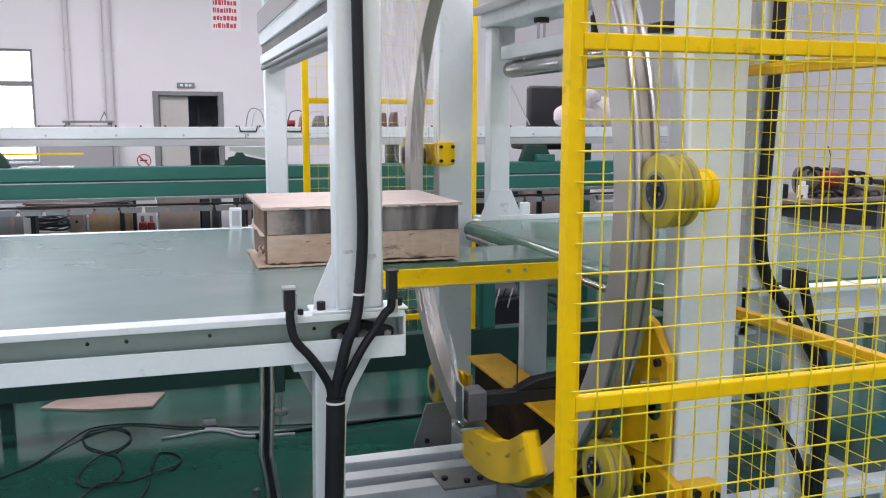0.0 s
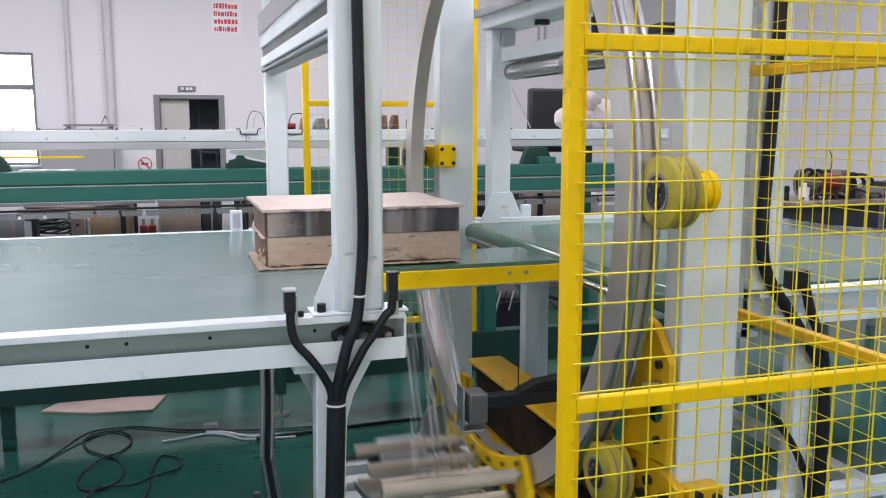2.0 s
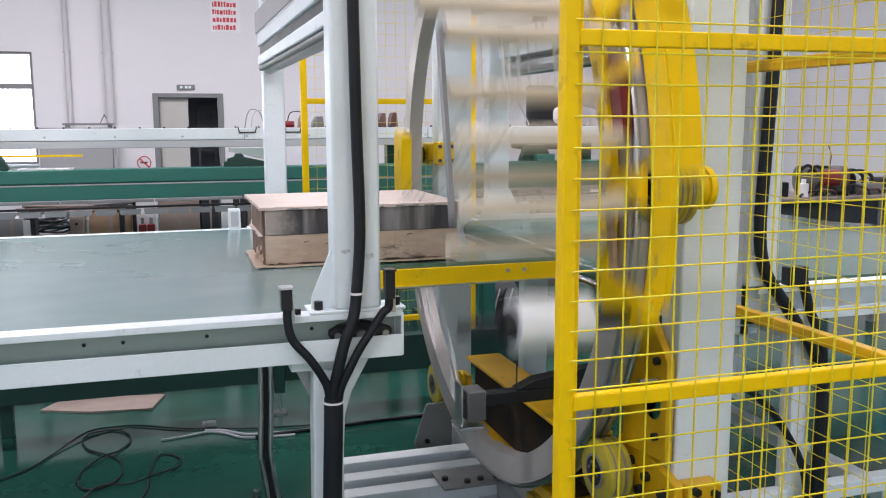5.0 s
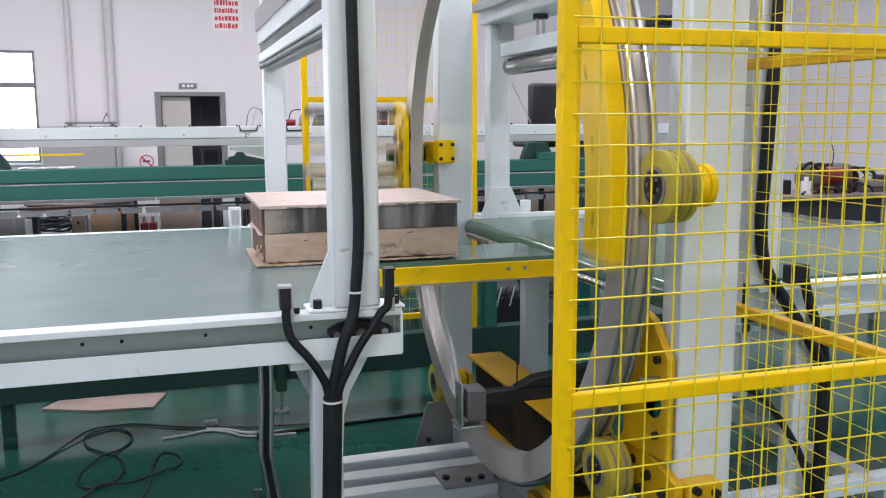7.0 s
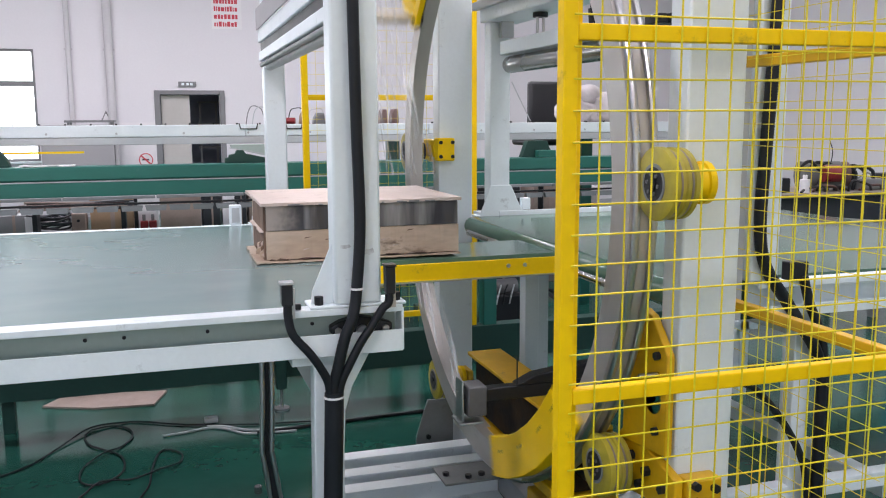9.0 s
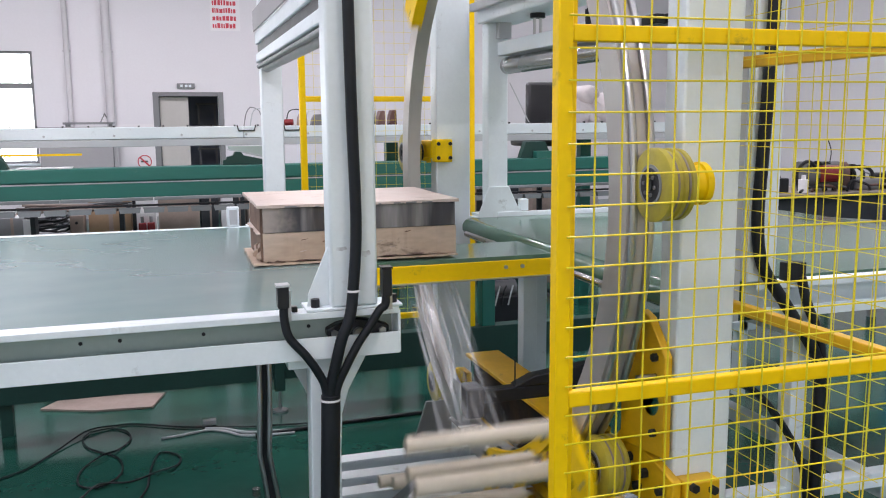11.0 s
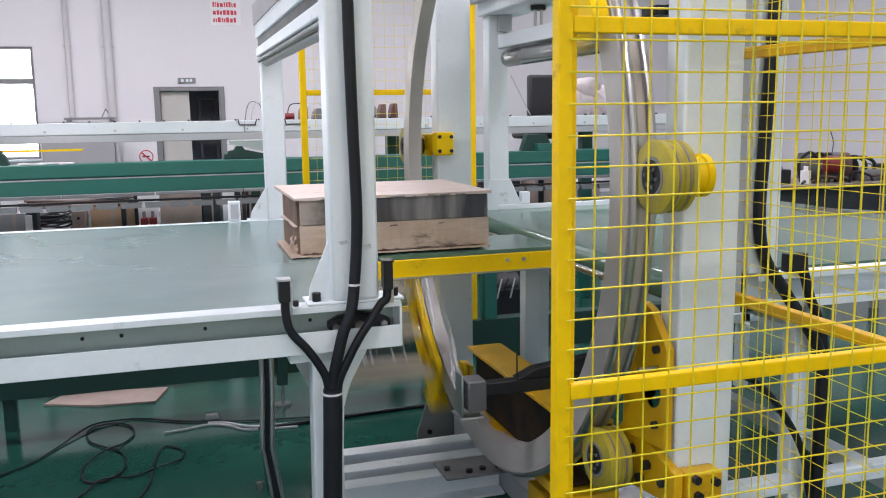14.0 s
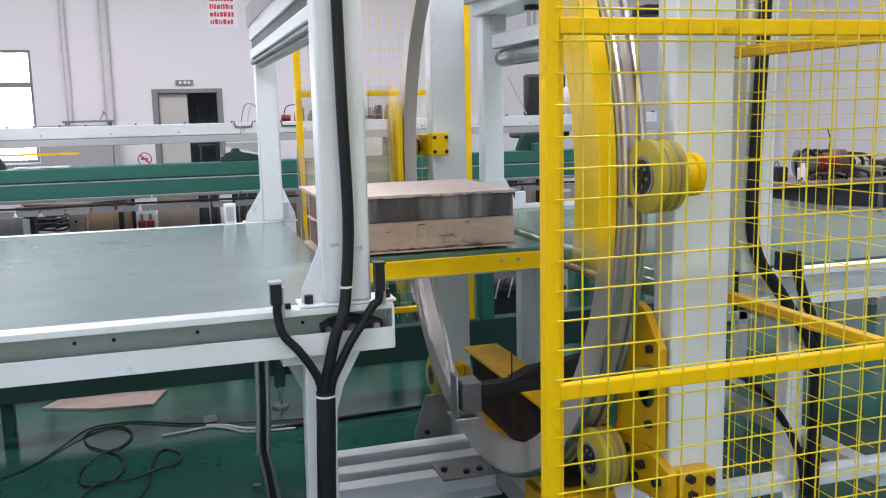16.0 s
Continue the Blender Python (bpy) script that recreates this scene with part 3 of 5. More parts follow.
def infeed_gate():
    """The portal over the infeed belt, with its pressing beam and roller."""
    g = thing("infeed_gate", (0.55, 3.7, ZB), "white steel portal over the belt with a pressing roller", "machine frame")
    px0, px1 = 0.482, 0.622
    for y0, y1 in ((NEAR + 0.002, NEAR + 0.102), (FAR - 0.10, FAR - 0.0)):
        dx = 0.0 if y0 < 3 else 0.06
        zb, pt = (ZB + 0.0145, 0.011) if y0 < 3 else (ZB, 0.008)
        px1 = 0.622 if y0 < 3 else 0.594
        left, right = (0.065, 0.0) if y0 < 3 else (0.095, 0.065)
        plate = part("base_plate", box(px0 - left - 0.01 + dx, px1 + 0.075 + dx, y0, y1 + 0.015, zb + 0.002, zb + pt), WHITE, g, bevel=0.003)
        part("post", box(px0 + dx, px1 + dx, y0 + 0.004, y1, zb + pt, 2.34), WHITE, g, bevel=0.008)
        for sx, base in ((-1, px0 + dx), (1, px1 + dx)):
            wide = left if sx < 0 else right
            if wide:
                part("gusset", prism([(base, zb + pt), (base + sx * wide, zb + pt), (base + sx * wide * 0.92, zb + 0.05), (base, zb + 0.19)], "y", *((y0 + 0.045, y0 + 0.055) if y0 < 3 else (y0 + 0.006, y0 + 0.02))), WHITE, g)
        if y0 > 3:
            part("side_plate", prism([(px1 + dx - 0.01, zb), (px1 + dx + 0.064, zb), (px1 + dx + 0.066, 0.92), (px1 + dx - 0.01, 0.92)], "y", y0 + 0.004, y0 + 0.014), WHITE, g, bevel=0.002)
            block = part("reflector", box(0.643, 0.684, y0 - 0.02, y0 + 0.004, 1.06, 1.147), WHITE, g, "small white reflector block", bevel=0.004)
            part("reflector_face", box(0.649, 0.678, y0 - 0.023, y0 - 0.0205, 1.068, 1.139), GREYPAINT, block)
            continue
        for x, z, w, h in ((0.498, 1.226, 0.034, 0.010), (0.574, 1.206, 0.028, 0.016)):
            part("scuff", prism([(x, z), (x + w * 0.5, z - h * 0.3), (x + w, z + h * 0.2), (x + w * 0.85, z + h), (x + w * 0.4, z + h * 0.8), (x + w * 0.1, z + h * 0.9)], "y", y0 + 0.0032, y0 + 0.0039), SCUFF, g, "grey rubbed mark")
        for x in (px0 - 0.045 + dx, px1 + 0.05 + dx):
            part("bolt", rod((x, y0 + 0.03, zb + pt), (x, y0 + 0.03, zb + pt + 0.025), 0.014, 6), BLACK, plate, smooth=False)
    part("top_beam", box(px0 + 0.02, px1 + 0.05, NEAR + 0.02, FAR - 0.02, 2.34, 2.46), WHITE, g, bevel=0.006)
    # added grey strip: the shade on the beam's side is put into its colour
    part("shade_plate", box(0.508, 0.516, NEAR + 0.106, FAR - 0.104, 2.065, 2.17), PANELGREY, g, "grey strip standing in for the beam's shaded side", bevel=0.002)
    part("guide_beam", box(0.517, 0.625, NEAR + 0.106, FAR - 0.104, 1.998, 2.064), WHITE, g, bevel=0.006)
    # black bar: the shade in the gap between the beams is put into its colour
    part("gap_shade_bar", box(0.530, 0.545, NEAR + 0.106, FAR - 0.104, 1.953, 1.997), BLACK, g)
    part("press_beam", box(0.518, 0.618, NEAR + 0.106, FAR - 0.104, 1.903, 1.952), WHITE, g, bevel=0.006)
    part("press_roller", rod((0.572, NEAR + 0.13, 1.882), (0.572, FAR - 0.13, 1.882), 0.026, 24), SATIN, g, "polished steel pressing roller")
    part("roller_cover", rod((0.530, NEAR + 0.13, 1.884), (0.530, FAR - 0.13, 1.884), 0.012, 16), DIMGREY, g)
    # lower leg with its tapered head
    part("leg", prism([(0.40, 0.902), (0.59, 0.902), (0.58, 0.882), (0.532, 0.795), (0.510, 0.72), (0.504, 0.60), (0.500, FZ), (0.402, FZ), (0.414, 0.74), (0.416, 0.86)], "y", NEAR + 0.03, NEAR + 0.10), WHITE, g, bevel=0.005)
    part("knee_brace", prism([(0.35, 0.902), (0.40, 0.902), (0.44, 0.80), (0.44, 0.72)], "y", NEAR + 0.12, NEAR + 0.15), GREYPAINT, g)
    part("leg_hook", box(0.35, 0.415, NEAR + 0.02, NEAR + 0.12, 0.874, 0.902), WHITE, g, bevel=0.003)
    return g


def conduits():
    y = NEAR - 0.022
    c = thing("cable_conduit", (0.55, y, FZ), "black corrugated cable conduits tied along the gate post", "conduit")
    part("post_conduit", hose([(0.545, y, 2.5), (0.545, y, 2.0), (0.549, y, 1.6), (0.554, y, 1.3), (0.540, y, 1.1), (0.524, y - 0.01, 1.02), (0.502, y - 0.012, 0.97), (0.481, y - 0.01, 0.888), (0.467, y - 0.004, 0.82), (0.464, y, 0.74)], 0.0172, 12, 8, 0.055), CONDUIT, c)
    part("sensor_conduit", hose([(0.338, y - 0.002, 1.08), (0.338, y - 0.004, 1.04), (0.350, y - 0.008, 0.985), (0.394, y - 0.01, 0.93), (0.429, y - 0.01, 0.876), (0.451, y - 0.006, 0.823), (0.455, y, 0.74)], 0.0132, 12, 8, 0.055), CONDUIT, c)
    part("sensor_conduit", hose([(0.640, y, 1.095), (0.636, y - 0.002, 1.06), (0.618, y - 0.004, 1.045), (0.582, y - 0.01, 0.995), (0.548, y - 0.012, 0.948), (0.512, y - 0.012, 0.883), (0.485, y - 0.006, 0.82), (0.476, y, 0.74)], 0.0132, 12, 8, 0.055), CONDUIT, c)
    part("main_conduit", hose([(0.466, y - 0.004, 0.80), (0.463, y - 0.006, 0.7), (0.456, y - 0.006, 0.5), (0.450, y - 0.006, 0.25), (0.446, y - 0.006, 0.0), (0.444, y - 0.006, FZ)], 0.0285, 14, 8), CONDUIT, c)
    for p0, r in (((0.465, y - 0.004, 0.788), 0.0305), ((0.541, y, 1.108), 0.0195)):
        part("cable_tie", rod((p0[0], p0[1], p0[2] - 0.003), (p0[0], p0[1], p0[2] + 0.003), r, 16), PAPER, c, "white cable tie")
    for x, z, w, h in ((0.336, 1.085, 0.016, 0.05), (0.640, 1.10, 0.014, 0.07)):
        s = thing("photo_sensor", (x, y, z), "small black photoelectric sensor on a bracket", "sensor")
        part("housing", box(x - w, x + w, y - 0.02, y + 0.02, z - 0.012, z + h), BLACK, s, bevel=0.003)
        part("cap", box(x - w - 0.003, x + w + 0.003, y - 0.022, y + 0.022, z + h, z + h + 0.006), GREYPAINT if x < 0.5 else BLACK, s)
        part("bracket", box(x - 0.004, x + w + 0.01, y + 0.02, y + 0.026, z - 0.06, z + h * 0.6), STEEL, s)
    clip = thing("cable_clip", (0.37, NEAR, ZB + 0.016), "small black cable clip on the beam", "clip")
    part("clip", box(0.365, 0.382, NEAR + 0.01, NEAR + 0.03, ZB + 0.018, ZB + 0.036), BLACK, clip, bevel=0.003)


def bridge_conveyor():
    """The narrow belt that carries the goods through the ring."""
    x0, x1, y0, y1 = 0.70, 1.64, 3.42, 3.86
    b = thing("bridge_conveyor", (1.15, 3.6, 0.9), "narrow bridging belt with yellow side plates", "conveyor")
    part("side_plate", box(x0, x1, y0, y0 + 0.012, 0.938, 1.012), YELLOW, b, "yellow steel side plate", bevel=0.003)
    part("side_plate", box(x0, x1, y1 - 0.012, y1, 0.938, 1.012), YELLOW, b, bevel=0.003)
    belt_sheet(x0 + 0.01, x1 - 0.01, y0 + 0.016, y1 - 0.016, ZB - 0.002, 0.028, b, BELT2)
    part("lower_lip", box(x0, x1, y0 - 0.014, y0, 0.936, 0.942), STEEL, b)
    for x in (1.38, 1.455):
        part("bolt", rod((x, y0 - 0.008, 0.985), (x, y0, 0.985), 0.009, 6), STEEL, b, smooth=False)
    return b


def outfeed_conveyor():
    x0, x1 = 1.66, 3.74
    c = thing("outfeed_conveyor", (3.4, 3.7, FZ), "outfeed belt conveyor with green belt and white beams", "conveyor")
    channel(x0 + 0.30, x1, NEAR, 1, 0.905, 1.030, c)
    channel(x0 + 0.08, x1, FAR - 0.02, -1, 0.905, 1.035, c)
    belt_sheet(x0, x1 - 0.05, NEAR + 0.11, FAR - 0.12, ZB + 0.002, 0.05, c, BELT2)
    part("nip_roller", rod((x0 - 0.035, NEAR + 0.2, 0.965), (x0 - 0.035, FAR - 0.3, 0.965), 0.016, 20), CHROME, c, "thin polished nip roller")
    part("side_lip", box(x0 + 0.22, x1, FAR - 0.115, FAR - 0.10, 1.03, 1.06), WHITE, c, bevel=0.003)
    for x in (2.14, 3.6):
        for y in (NEAR + 0.02, FAR - 0.1):
            part("leg", box(x, x + 0.07, y, y + 0.07, FZ, 0.905), WHITE, c, bevel=0.004)
    part("end_leg", box(1.845, 1.925, FAR - 0.6, FAR - 0.52, FZ, 0.93), WHITE, c, bevel=0.004)
    part("end_bearer", box(1.72, 1.94, FAR - 1.7, FAR - 0.3, 0.93, 0.965), WHITE, c, bevel=0.003)
    part("low_rail", box(1.8, x1, NEAR + 0.02, NEAR + 0.08, 0.20, 0.26), WHITE, c, bevel=0.004)
    part("low_rail", box(2.75, x1, FAR - 0.1, FAR - 0.04, 0.20, 0.26), WHITE, c, bevel=0.004)
    part("foot_rail", box(2.65, 2.73, NEAR + 0.09, FAR - 1.0, 0.11, 0.17), WHITE, c, bevel=0.004)
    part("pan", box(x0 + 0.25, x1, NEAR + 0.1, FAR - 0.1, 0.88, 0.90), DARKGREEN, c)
    for x in (2.2, 3.0, 3.5):
        part("cross_beam", box(x, x + 0.05, NEAR + 0.09, FAR - 0.09, 0.80, 0.88), WHITE, c)
    s = thing("photo_sensor", (2.12, NEAR, 1.03), "black photoelectric sensor on the outfeed beam", "sensor")
    part("housing", box(2.07, 2.15, NEAR - 0.015, NEAR + 0.03, 1.035, 1.10), BLACK, s, bevel=0.004)
    part("bracket", box(2.1, 2.13, NEAR + 0.03, NEAR + 0.036, 1.0, 1.09), STEEL, s)
    r = thing("reflector_block", (2.05, FAR, 1.06), "small white reflector block on the far beam", "reflector")
    part("block", box(2.03, 2.085, FAR - 0.1, FAR - 0.06, 1.06, 1.13), WHITE, r, bevel=0.004)
    return c


def outfeed_gate():
    g = thing("outfeed_gate", (1.95, 3.7, ZB), "white steel portal with pressing roller over the outfeed", "machine frame")
    fx0, fx1, fy = 1.826, 1.951, FAR - 0.10
    part("post", box(fx0, fx1, fy, fy + 0.1, ZB, 2.145), WHITE, g, bevel=0.008)
    part("post_foot", prism([(fx0 - 0.06, ZB - 0.10), (fx1 + 0.08, ZB - 0.10), (fx1 + 0.08, ZB + 0.03), (fx1 + 0.06, ZB + 0.06), (fx1 + 0.004, ZB + 0.18), (fx0 + 0.002, ZB + 0.18), (fx0 - 0.045, ZB + 0.06), (fx0 - 0.06, ZB + 0.03)], "y", fy - 0.012, fy - 0.002), WHITE, g, bevel=0.003)
    part("base_plate", box(fx0 - 0.06, fx1 + 0.08, fy - 0.002, fy + 0.12, ZB + 0.004, ZB + 0.022), WHITE, g)
    part("post", box(1.925, 2.045, NEAR + 0.012, NEAR + 0.112, ZB + 0.004, 2.145), WHITE, g, bevel=0.008)
    part("post_flange", box(1.862, 1.905, NEAR + 0.02, NEAR + 0.06, 0.9, 2.4), GREYPAINT, g, bevel=0.004)
    part("top_beam", box(fx0 - 0.03, fx1 + 0.08, NEAR + 0.02, fy + 0.1, 2.145, 2.26), WHITE, g, bevel=0.008)
    part("beam_cap", box(fx0 - 0.07, fx0 - 0.034, NEAR + 0.02, fy + 0.12, 2.215, 2.26), GREYPAINT, g, bevel=0.004)
    part("joint_plate", box(fx0 + 0.05, fx1 + 0.0, fy - 0.05, fy - 0.003, 2.055, 2.143), GREYPAINT, g)
    press = part("press_beam", box(1.865, 1.965, 3.50, fy - 0.05, 1.955, 2.03), WHITE, g, bevel=0.005)
    part("press_roller", rod((1.925, 3.56, 1.902), (1.925, fy - 0.06, 1.902), 0.048, 28), CHROME, g, "polished steel pressing roller")
    for y in (4.345, 3.62):
        part("lift_spindle", rod((1.905, y, 2.03), (1.905, y, 2.145), 0.008, 12), STEEL, press)
        part("spindle_rod", rod((1.94, y, 2.03), (1.94, y, 2.145), 0.008, 12), STEEL, press)
        part("spindle_collar", rod((1.922, y, 2.12), (1.922, y, 2.1445), 0.04, 16), BLACK, press)
    c = thing("outfeed_conduit", (1.98, NEAR, 0.9), "black cable conduits hanging down beside the outfeed post", "conduit")
    y = NEAR - 0.012
    part("post_conduit", hose([(1.975, y, 2.5), (1.97, y, 2.0), (1.95, y, 1.5), (1.941, y, 1.25), (1.968, y, 1.1), (2.06, y, 0.97), (2.12, y - 0.01, 0.88), (2.20, y - 0.012, 0.76), (2.225, y - 0.012, 0.6), (2.22, y - 0.012, FZ)], 0.022, 12, 8, 0.055), CONDUIT, c)
    part("sensor_conduit", hose([(2.13, y, 1.05), (2.16, y - 0.004, 0.95), (2.20, y - 0.01, 0.86), (2.225, y - 0.012, 0.76), (2.24, y - 0.012, 0.5), (2.236, y - 0.012, FZ)], 0.018, 12, 8, 0.055), CONDUIT, c)
    part("low_conduit", hose([(1.8, y, 0.72), (1.95, y, 0.66), (2.08, y, 0.52), (2.17, y - 0.006, 0.36), (2.2, y - 0.01, 0.2)], 0.014, 8, 8), CONDUIT, c)
    return g


# ---- the ring machine ----
RX, RY, RZ, RK = 1.365, 3.672, 1.35, -0.01


def polar(r, a, x=0.0):
    a, r = radians(a), r + RK
    return (RX + x, RY - r * math.cos(a), RZ - r * math.sin(a))


def polar_plate(outline, x0, x1, bm=None):
    """A plate in the ring's plane from an outline of (radius, degrees)."""
    return prism([polar(r, a)[1:] for r, a in outline], "x", RX + x0, RX + x1, bm)


def arc(r, a0, a1, n=10):
    return [(r, a0 + (a1 - a0) * k / n) for k in range(n + 1)]


def wrapping_ring():
    """Built with the carriage at the side towards -y; it turns about x."""
    w = thing("wrapping_ring", (RX, RY, RZ), "large aluminium wrapping ring carrying a yellow film carriage", "wrapping machine")
    c = (RX, RY, RZ)

    def turned(profile, *span, seg=160):
        return lathe([(x, r + RK) for x, r in profile], c, *span, seg=seg)
    part("face_plate", turned([(-0.013, 1.202), (-0.013, 1.304), (0.0, 1.304), (0.0, 1.202)]), RINGMAT, w)
    part("inner_flange", turned([(0.0005, 1.202), (0.0005, 1.212), (0.06, 1.212), (0.06, 1.202)]), RINGMAT, w)
    part("rim", turned([(-0.013, 1.3045), (-0.013, 1.316), (0.085, 1.316), (0.085, 1.3045)]), RINGMAT, w)
    for x in (0.006, 0.066):
        prof = [(x + 0.012 * math.cos(2 * math.pi * k / 10), 1.326 + 0.012 * math.sin(2 * math.pi * k / 10)) for k in range(10)]
        part("rail", turned(prof), STEEL, w, "polished steel running rail")
    # counterweight, opposite the carriage
    cw = part("counterweight", turned([(-0.075, 1.14), (-0.075, 1.312), (-0.016, 1.312), (-0.016, 1.14)], 182.2 - 19.2, 182.2 + 18.8, seg=5), YELLOW, w, "long yellow steel counterweight", bevel=0.004)
    for a in (-17, -9, 2, 13):
        p = Vector(polar(1.20, 182.2 + a, -0.075))
        part("slot", rod(p, p + Vector((-0.003, 0, 0)), 0.008, 8), BLACK, cw)
    # carriage: two arms joined at their ends, with the rollers and the film roll standing on it
    def band(r0, r1, a0, a1, x0=-0.05, x1=-0.02, n=10):
        return polar_plate(arc(r0, a0, a1, n) + arc(r1, a1, a0, n), x0, x1)

    cp = part("carriage_plate", band(1.195, 1.26, -13, 22), YELLOW, w, "yellow steel film carriage plate", bevel=0.003)
    part("outer_arm", band(1.44, 1.55, -13, 22, -0.018, 0.004), YELLOW, cp, "yellow outer arm", bevel=0.003)
    part("end_block", polar_plate([(1.195, -13), (1.55, -13), (1.55, -16), (1.49, -18.5), (1.24, -18.5), (1.195, -17)], -0.05, -0.022), YELLOW, cp, bevel=0.004)
    part("end_block", polar_plate([(1.195, 22), (1.55, 22), (1.54, 24.5), (1.49, 26.2), (1.42, 27.3), (1.30, 27.3), (1.24, 26.2), (1.205, 24.5)], -0.05, -0.022), YELLOW, cp, bevel=0.004)
    part("outer_flange", band(1.5505, 1.56, -16, 8, -0.014, 0.075), YELLOW, cp, "yellow flange bent over the outer arm", bevel=0.002)
    for aa in (20.5, 11.5, -3, -15):
        p = Vector(polar(1.215, aa, -0.0215))
        part("spacer", rod(p, p + Vector((0.008, 0, 0)), 0.03, 14), BLACK, cp, "black spacer bush")
    for aa in (-16, -8, 0, 9.5, 18, 24):
        p = Vector(polar(1.225, aa, -0.05))
        part("bolt", rod(p, p - Vector((0.010, 0, 0)), 0.012, 6), BLACK, cp, smooth=False)
        p = Vector(polar(1.49, aa, -0.05 if aa in (-16, 24) else -0.014))
        part("bolt", rod(p, p - Vector((0.008, 0, 0)), 0.009, 6), FRAMEMAT, cp, smooth=False)
    part("gear_cover", band(1.27, 1.33, -8, 3, -0.04, -0.01, 5), RED, cp, "dark red gear cover")
    part("cross_bar", polar_plate([(1.255, -6.5), (1.445, -6.5), (1.445, -4.8), (1.255, -4.8)], -0.046, -0.030), YELLOW, cp)
    part("cross_bar", polar_plate([(1.255, 7.2), (1.445, 7.2), (1.445, 11.4), (1.255, 11.4)], -0.044, -0.030), YELLOW, cp)
    part("tension_arm", polar_plate([(1.27, 12), (1.30, 12), (1.36, 20), (1.33, 20.5)], -0.075, -0.06), BROWN, cp, "brown tension arm")
    rollers = [(1.26, 17.2, 0.026, -0.57), (1.37, 11.3, 0.034, -0.58), (1.26, 7.6, 0.027, -0.56), (1.37, 3.2, 0.026, -0.58), (1.27, -3.6, 0.030, -0.56), (1.36, -10, 0.034, -0.58), (1.27, -16.5, 0.030, -0.62)]
    for r, a, rad, x in rollers:
        part("roller", rod(polar(r, a, x), polar(r, a, -0.075), rad, 20), RUBBER, cp, "beige rubber film roller")
        part("roller_pin", rod(polar(r, a, -0.075), polar(r, a, -0.045), rad * 0.45, 10), STEEL, cp)
    # the film between two rollers, faintly pleated lengthwise
    bm = bmesh.new()
    cols = [(-0.53 + 0.37 * k / 24, 0.0025 * math.sin(2.6 * k)) for k in range(25)]
    top = [bm.verts.new(polar(1.325 + d, -9.6, x)) for x, d in cols]
    low = [bm.verts.new(polar(1.300 + d, -3.9, x)) for x, d in cols]
    for k in range(24):
        bm.faces.new((top[k], top[k + 1], low[k + 1], low[k]))
    part("film_span", bm, CLEARFILM, cp, "shiny clear film running between the rollers")
    part("end_bar", polar_plate([(1.345, -11), (1.375, -11), (1.385, 12.5), (1.355, 12.5)], -0.60, -0.588), FRAMEMAT, cp, "thin dark steel end bar")
    part("film_roll", rod(polar(1.42, 25, -0.42), polar(1.42, 25, -0.19), 0.080, 40), FILM, cp, "white roll of stretch film")
    for x in (-0.421, -0.189):
        part("core_tube", rod(polar(1.42, 25, x), polar(1.42, 25, x + 0.002 if x > -0.3 else x - 0.002), 0.042, 24), BROWN, cp, "cardboard core")
    part("core_shaft", rod(polar(1.42, 25, -0.58), polar(1.42, 25, -0.455), 0.020, 16), BLACK, cp, "black core shaft")
    part("core_flange", rod(polar(1.42, 25, -0.4545), polar(1.42, 25, -0.424), 0.052, 20), BLACK, cp)
    part("core_flange", rod(polar(1.42, 25, -0.1865), polar(1.42, 25, -0.176), 0.052, 20), BLACK, cp)
    part("core_shaft", rod(polar(1.42, 25, -0.1755), polar(1.42, 25, -0.0505), 0.022, 16), BLACK, cp)
    return w


def guide_wheel(a, r=1.413, size=0.108):
    """A grooved wheel that runs on the ring's rails."""
    p = Vector(polar(r, a, 0.045))
    g = thing("guide_wheel", p, "grooved yellow polyurethane wheel guiding the ring", "wheel", "ring guide wheels")
    s = size
    prof = [(-0.035, 0.03), (-0.035, s * 0.90), (-0.030, s), (-0.012, s), (-0.008, s * 0.93), (0.010, s * 0.93), (0.014, s * 0.985), (0.024, s * 0.985), (0.028, s * 0.92), (0.036, s * 0.92), (0.040, s * 0.97), (0.052, s * 0.97), (0.058, s * 0.9), (0.058, 0.03)]
    part("tread", lathe(prof, p, seg=48), WHEEL, g)
    # added darker rings: the shade in the grooves is put into their colour
    for x in (-0.0065, 0.0295):
        part("groove", lathe([(x, s * 0.9), (x, s * 0.945), (x + 0.006, s * 0.945), (x + 0.006, s * 0.9)], p, seg=48), BENCHTOP, g, "brown ring with the groove's shade put into its colour")
    part("bearing", rod(p + Vector((-0.039, 0, 0)), p + Vector((-0.02, 0, 0)), 0.050, 24), BLACK, g)
    part("bearing_ring", lathe([(-0.038, 0.0505), (-0.038, 0.060), (-0.034, 0.060), (-0.034, 0.0505)], p, seg=32), DIMGREY, g, "worn grey bearing ring")
    part("axle", rod(p + Vector((-0.045, 0, 0)), p + Vector((0.14, 0, 0)), 0.02, 20), BLACK, g)
    part("collar", rod(p + Vector((0.0585, 0, 0)), p + Vector((0.085, 0, 0)), 0.05, 20), BLACK, g)
    for k in range(6):
        t = radians(60 * k + 10)
        part("bolt", rod(p + Vector((-0.044, 0.03 * math.cos(t), 0.03 * math.sin(t))), p + Vector((-0.037, 0.03 * math.cos(t), 0.03 * math.sin(t))), 0.006, 6), DARKSTEEL, g, smooth=False)
    part("axle_block", lathe([(0.0855, 0.021), (0.0855, 0.05), (0.115, 0.056), (0.118, 0.064), (0.138, 0.064), (0.142, 0.058), (0.142, 0.021)], p, seg=32), YELLOW, g)
    return g


